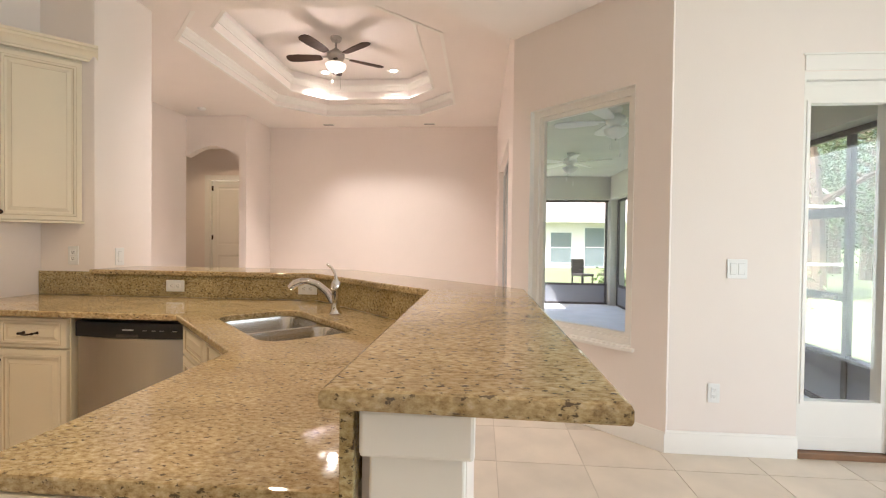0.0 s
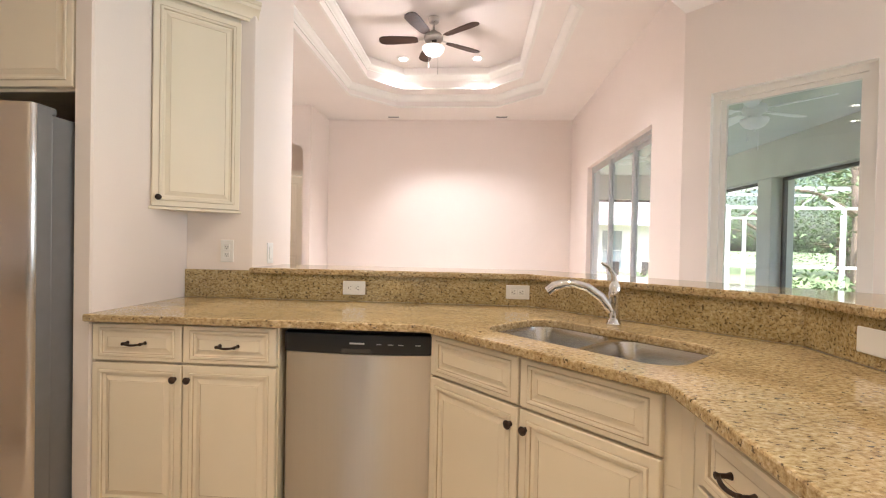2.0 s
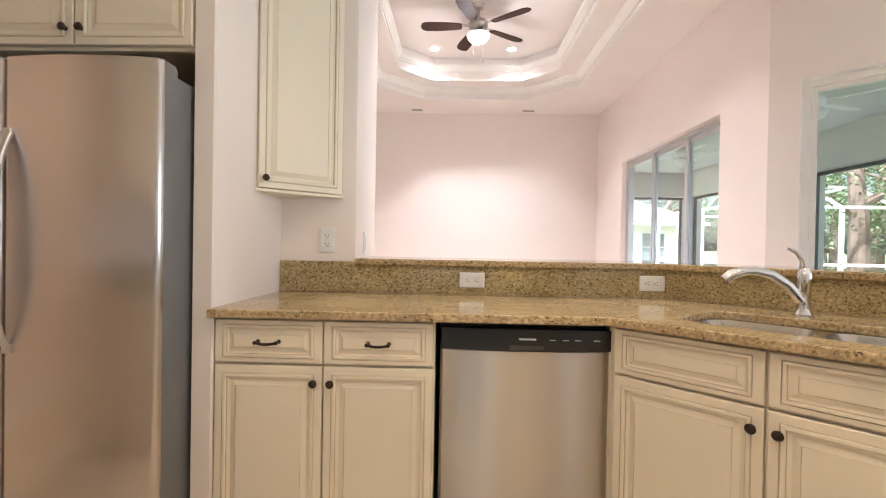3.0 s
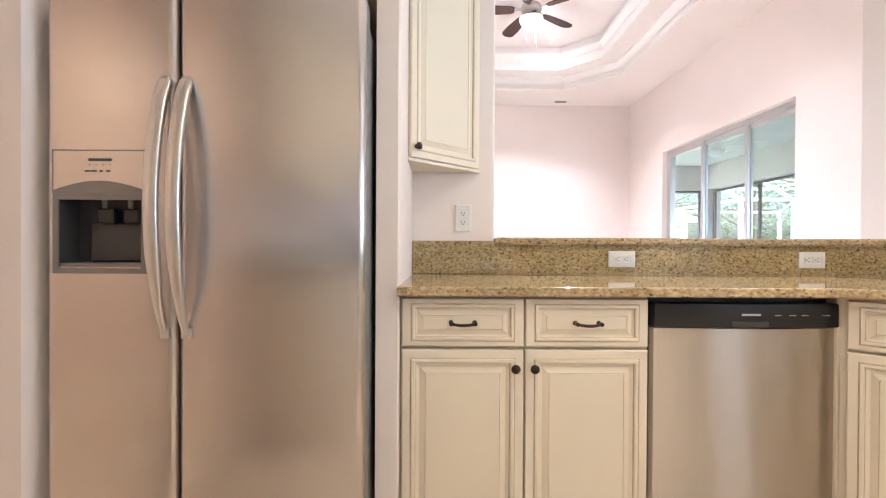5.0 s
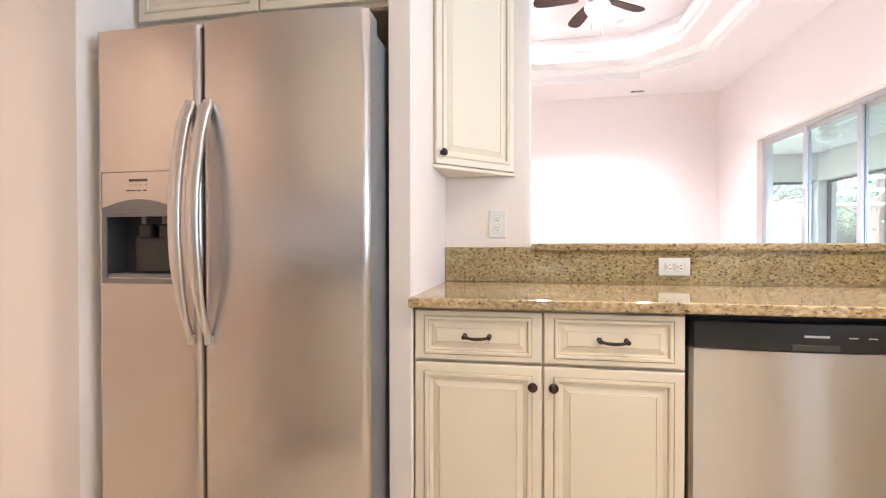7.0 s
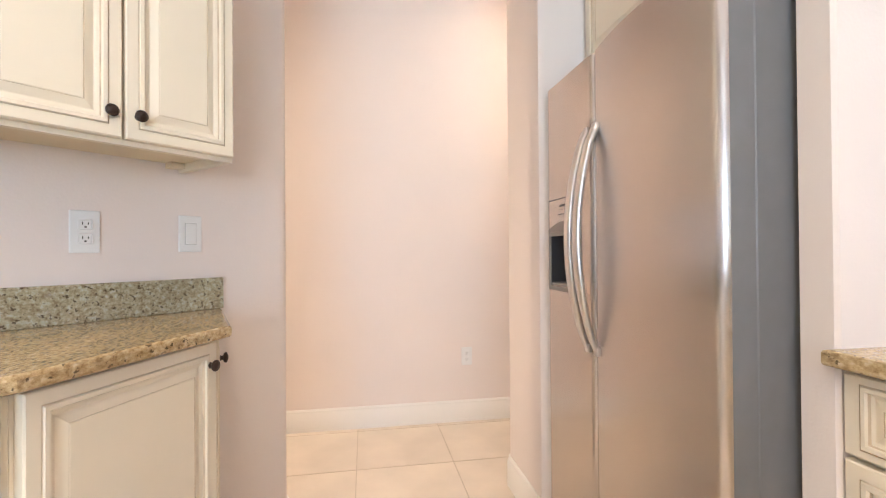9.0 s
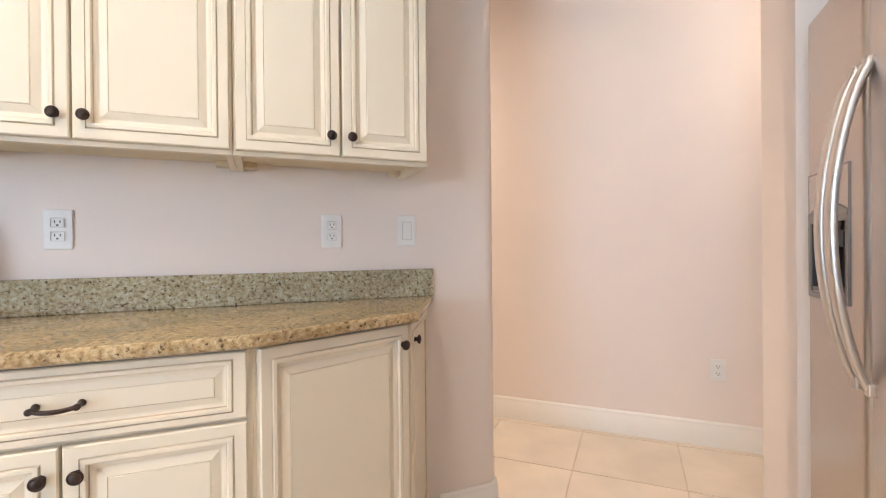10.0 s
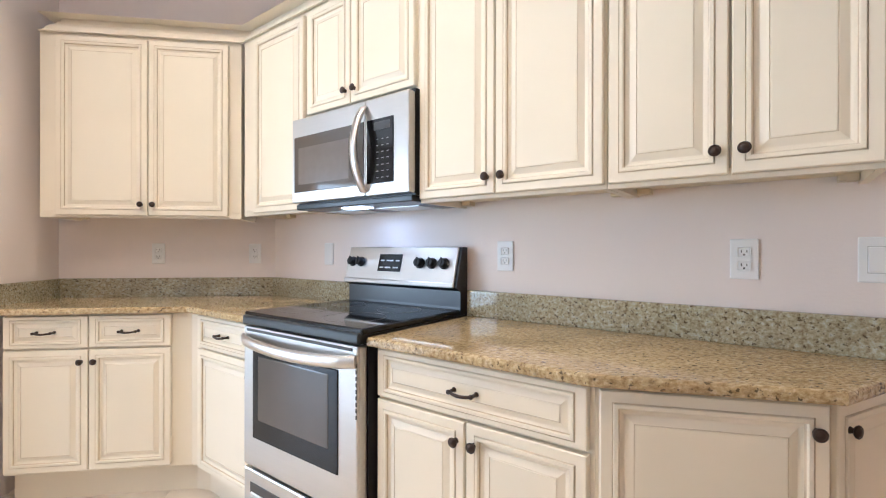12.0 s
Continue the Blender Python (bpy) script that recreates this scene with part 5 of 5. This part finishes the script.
# ---- the porch and the garden ----
structure("ground", boxed(-300, 300, -300, 300, -0.30, -0.14), LAWN, "bright green lawn reaching to the distance")
structure("porch_floor", prism(bm_new(), [(0.765, 3.99), (1.555, 3.195), (3.35, 3.195), (3.35, 10.1), (0.765, 10.1)], -0.135, -0.02), LANAI_FLOOR, "pale concrete porch floor")
structure("ceiling_porch", prism(bm_new(), [(0.765, 3.99), (1.555, 3.195), (3.5, 3.195), (3.5, 10.2), (0.765, 10.2)], 2.66, 2.76), LANAI_CEIL, "pale grey porch ceiling")
structure("porch_beam_east", boxed(3.02, 3.34, 3.19, 10.1, 2.18, 2.655), STUCCO, "stucco porch beam")
structure("porch_beam_north", boxed(0.76, 3.018, 9.80, 10.1, 2.18, 2.655), STUCCO, "stucco porch beam")
for k, (x, y) in enumerate(((3.18, 9.95), (3.18, 6.95))):
    structure("porch_column_%d" % (k + 1), boxed(x - 0.15, x + 0.15, y - 0.15, y + 0.15, -0.02, 2.178, bevel=0.01), STUCCO, "square stucco porch column")


def screen(name, p0, p1, posts, label):
    """A framed insect screen with a kick plate, from p0 to p1; posts at these lengths."""
    a, b = Vector(p0), Vector(p1)
    d = b - a
    ob = thing(name, Matrix.Translation((a.x, a.y, -0.02)) @ turned(math.degrees(math.atan2(d.y, d.x))), label, "screen")
    w = d.length
    for z in (0.0, 0.40, 2.15):
        part("rail", boxed(0, w, -0.02, 0.02, z, z + 0.045), ALU_DARK, ob)
    part("kick_plate", boxed(0, w, -0.006, 0.006, 0.046, 0.398), KICK, ob, "grey metal kick plate")
    for u in posts:
        part("post", boxed(u - 0.022, u + 0.022, -0.022, 0.022, 0.0455, 2.148), ALU_DARK, ob)
    return ob


screen("porch_screen", (0.78, 9.95), (3.02, 9.95), (0.03, 2.2), "dark bronze framed insect screen at the porch end")
screen("porch_screen", (3.18, 9.79), (3.18, 7.11), (0.03, 1.3, 2.65), "dark bronze framed insect screen along the porch")
screen("porch_screen", (3.18, 6.79), (3.18, 4.55), (0.03, 2.2), "dark bronze framed insect screen along the porch")
sdoor = screen("porch_screen", (3.18, 4.53), (3.18, 3.22), (0.03, 0.62, 1.28), "dark bronze framed screen door in the porch wall")
part("cross_rail", boxed(0.05, 0.6, -0.02, 0.02, 1.52, 1.60), ALU_DARK, sdoor)
part("cross_rail", boxed(0.05, 0.6, -0.02, 0.02, 0.86, 0.92), ALU_DARK, sdoor)
part("door_latch", boxed(0.42, 0.55, -0.05, -0.02, 0.87, 0.90), NICKEL, sdoor)
for x, y, r in ((1.72, 4.97, 20), (1.72, 7.35, 50)):
    ceiling_fan("porch_fan", Matrix.Translation((x, y, 2.66)), WHITE_FAN, WHITE_FAN, WHITE_FAN, "white five-blade porch ceiling fan", 0.05, 5, 0.62, r)


def tree(x, y, h, spread, mat, seed, trunk=0.2, leaves=1400, low=0.3):
    rnd = random.Random(seed)
    ob = thing("tree", Matrix.Translation((x, y, -0.14)), "tall leafy garden tree", "tree", "garden trees")
    bm = bm_new()
    pts = [(0, 0, 0), (rnd.uniform(-.1, .1), rnd.uniform(-.1, .1), h * 0.3), (rnd.uniform(-.3, .3), rnd.uniform(-.3, .3), h * 0.65), (rnd.uniform(-.4, .4), rnd.uniform(-.4, .4), h * 0.95)]
    tube(bm, pts, [trunk, trunk * 0.8, trunk * 0.5, trunk * 0.15], 9)
    tips = [Vector(pts[2]), Vector(pts[3])]
    for k in range(9):
        z = h * rnd.uniform(low, 0.9)
        a = rnd.uniform(0, 6.28)
        ln = spread * rnd.uniform(0.5, 1.0)
        e = Vector((math.cos(a) * ln, math.sin(a) * ln, z + rnd.uniform(-0.1, 0.35) * ln))
        tube(bm, [(0, 0, z - 0.2 * ln), tuple(e * 0.5 + Vector((0, 0, z * 0.5))), tuple(e)], [trunk * 0.35, trunk * 0.2, trunk * 0.06], 6)
        tips.append(e)
        tips.append(e * 0.6 + Vector((0, 0, z * 0.4)))
    part("trunk", bm, BARK, ob)
    vs, fs = [], []
    for k in range(leaves):
        c = rnd.choice(tips) + Vector((rnd.gauss(0, 1), rnd.gauss(0, 1), rnd.gauss(0, 0.8))) * spread * 0.28
        sz = rnd.uniform(0.04, 0.09)
        q = Euler((rnd.uniform(-0.9, 0.9), rnd.uniform(-0.9, 0.9), rnd.uniform(0, 6.28))).to_matrix()
        i = len(vs)
        for px, py, pz in ((-1, 0, 0), (0, -0.42, 0.12), (1, 0, -0.1), (0, 0.42, 0.12)):
            vs.append(tuple(c + q @ Vector((px * sz, py * sz, pz * sz))))
        fs.append((i, i + 1, i + 2, i + 3))
    me = bpy.data.meshes.new("crown")
    me.from_pydata(vs, [], fs)
    me.materials.append(mat)
    cr = new("crown", me)
    cr.parent = ob


for i, (x, y, h, sp) in enumerate(((11.0, 7.2, 6.5, 2.2), (10.6, 10.5, 8.5, 2.6), (9.4, 13.2, 7.5, 2.8), (11.5, 8.5, 10, 3.2), (12.5, 12.5, 9, 3.0), (14.5, 16.5, 11, 3.6), (10.6, 5.4, 8.5, 2.6), (13.5, 4.0, 9.5, 3.0), (15.5, 9.8, 11, 3.4), (17, 6.0, 11, 3.6), (11.5, 4.6, 5.0, 1.5), (18, 13.0, 12, 3.8), (11.0, 2.2, 8.0, 2.6), (12.0, -0.5, 9, 3.0), (13.5, 24, 8, 3.0), (16, 27, 9, 3.4), (12.5, 31, 8, 3.2), (18.5, 25, 9, 3.4), (16.5, 20.5, 8, 3.0), (21, 29, 9, 3.6), (10.5, 37, 9, 3.6), (15, 36, 9, 3.6))):
    tree(x, y, h, sp, LEAVES if i % 3 else LEAVES_PALE, 30 + i, 0.12 + 0.02 * h, 6500, 0.15 if i % 2 else 0.3)


def shrub(x, y, r, seed):
    rnd = random.Random(seed)
    vs, fs = [], []
    for k in range(900):
        c = Vector((rnd.gauss(0, 0.5), rnd.gauss(0, 0.5), abs(rnd.gauss(0.4, 0.35)))) * r
        sz = rnd.uniform(0.04, 0.10)
        q = Euler((rnd.uniform(-1, 1), rnd.uniform(-1, 1), rnd.uniform(0, 6.28))).to_matrix()
        i = len(vs)
        for px, py in ((-1, 0), (0, -0.4), (1, 0), (0, 0.4)):
            vs.append(tuple(c + q @ Vector((px * sz, py * sz, 0))))
        fs.append((i, i + 1, i + 2, i + 3))
    me = bpy.data.meshes.new("shrub")
    me.from_pydata(vs, [], fs)
    me.materials.append(LEAVES_PALE)
    ob = new("shrub", me)
    ob.location = (x, y, -0.14)
    tagged(ob, "low leafy garden shrub", "shrub", "garden shrubs")


for i, (x, y, r) in enumerate(((11.3, 8.2, 0.7), (11.6, 9.4, 0.8), (12.0, 6.2, 0.8), (12.6, 5.2, 0.9), (12.0, 3.4, 0.9), (5.2, 14.2, 0.6), (4.4, 14.4, 0.5), (6.5, 10.8, 0.8))):
    shrub(x, y, r, 70 + i)

# neighbour's house and its pool cage
house = thing("neighbour_house", Matrix.Translation((2.6, 26.0, -0.14)), "white stucco single-storey neighbour house", "house")
part("wall", boxed(-6, 9.0, 0, 8, 0, 2.7), HOUSE_WALL, house)
bm = bm_new()
vb = [bm.verts.new(p) for p in ((-6.6, -0.6, 2.7), (9.6, -0.6, 2.7), (9.6, 8.6, 2.7), (-6.6, 8.6, 2.7))]
vt = [bm.verts.new(p) for p in ((-2, 4, 5.0), (5.0, 4, 5.0))]
bm.faces.new((vb[0], vb[1], vt[1], vt[0])), bm.faces.new((vb[2], vb[3], vt[0], vt[1])), bm.faces.new((vb[1], vb[2], vt[1])), bm.faces.new((vb[3], vb[0], vt[0])), bm.faces.new(vb)
part("roof", bm, ROOF, house, "pale grey shingle roof")
part("fascia", boxed(-6.6, 9.6, -0.62, -0.602, 2.55, 2.72), WHITE_ALU, house)
for x0, x1, z0, z1 in ((1.67, 2.8, 0.3, 1.98), (-1.6, -0.4, 0.9, 2.2), (3.54, 4.6, 0.1, 2.25), (6.2, 7.4, 0.6, 2.1)):
    wdw = part("window", boxed(x0, x1, -0.03, 0.01, z0, z1), HOUSE_GLASS, house)
    part("frame", casing(bm_new(), x0 - 0.06, x1 + 0.06, z0 - 0.06, z1 + 0.06, 0.06, -0.05, 0.0), WHITE_ALU, wdw)
    part("glazing_bar", boxed(x0, x1, -0.05, -0.031, (z0 + z1) / 2 - 0.02, (z0 + z1) / 2 + 0.02), WHITE_ALU, wdw)
cage = thing("pool_cage", Matrix.Translation((5.6, 12.6, -0.14)), "white aluminium framed pool cage", "pool cage")
for x in (0.0, 1.4, 2.8, 4.2):
    part("post", boxed(x - 0.04, x + 0.04, -0.04, 0.04, 0, 2.4), WHITE_ALU, cage)
    part("post", boxed(x - 0.04, x + 0.04, 4.16, 4.24, 0, 2.4), WHITE_ALU, cage)
    part("rafter", tube(bm_new(), [(x, 0, 2.42), (x, 1.2, 3.1), (x, 3.0, 3.1), (x, 4.2, 2.42)], 0.045, 4), WHITE_ALU, cage)
for z in (0.9, 2.4):
    part("rail", boxed(0, 4.2, -0.035, 0.035, z, z + 0.07), WHITE_ALU, cage)
    part("rail", boxed(-0.035, 0.035, 0.0, 4.2, z, z + 0.07), WHITE_ALU, cage)
    part("rail", boxed(0, 4.2, 4.165, 4.235, z, z + 0.07), WHITE_ALU, cage)
for y in (1.2, 3.0):
    part("purlin", boxed(0, 4.2, y - 0.035, y + 0.035, 3.07, 3.14), WHITE_ALU, cage)
for y in (1.4, 2.8):
    part("post", boxed(-0.04, 0.04, y - 0.04, y + 0.04, 0, 2.4), WHITE_ALU, cage)


def patio_chair(x, y, r):
    ob = thing("patio_chair", Matrix.Translation((x, y, -0.14)) @ turned(r), "dark woven patio chair by the pool cage", "chair", "patio chairs")
    part("seat", boxed(-0.25, 0.25, -0.25, 0.25, 0.36, 0.44, bevel=0.02), ALU_DARK, ob)
    part("backrest", boxed(-0.25, 0.25, 0.2, 0.27, 0.44, 0.9, bevel=0.02), ALU_DARK, ob)
    for a, b in ((-0.22, -0.22), (0.22, -0.22), (-0.22, 0.22), (0.22, 0.22)):
        part("leg", boxed(a - 0.02, a + 0.02, b - 0.02, b + 0.02, 0, 0.36), ALU_DARK, ob)


patio_chair(3.6, 14.9, 30)
patio_chair(4.6, 15.3, -40)

# ---- floor ----
base_floor = structure("floor", prism(bm_new(), [(-6.3, -2.6), (3.9, -2.6), (3.9, 3.18), (1.545, 3.18), (0.755, 3.97), (0.755, 10.2), (-6.3, 10.2)], -0.08, -0.004), GROUT, "large cream ceramic floor tiles with thin joints")
bm = boxed(-0.2475, 0.2475, -0.2475, 0.2475, -0.0039, 0.0)
tile_mesh = bpy.data.meshes.new("tile")
bmesh.ops.recalc_face_normals(bm, faces=bm.faces)
bm.to_mesh(tile_mesh)
bm.free()
tile_mesh.materials.append(TILE)
for i in range(-12, 6):
    for j in range(-11, 1):
        x, y = 0.957 + 0.5 * i + 0.25, 2.80 + 0.5 * j + 0.25
        if x < -4.85:
            continue
        t = new("tile", tile_mesh)
        t.location = (x, y, 0)
        if j == 0 and x > 1.3:
            t.scale.y, t.location.y = 0.74, y - 0.065
        t.parent = base_floor
far = bm_new()
for i in range(-12, 0):
    for j in range(1, 15):
        x, y = 0.957 + 0.5 * i + 0.25, 2.80 + 0.5 * j + 0.25
        box(far, x - 0.2475, x + 0.2475, y - 0.2475, y + 0.2475, -0.0039, 0.0)
tagged(part("tile_field", far, TILE, base_floor), kind="stuff")
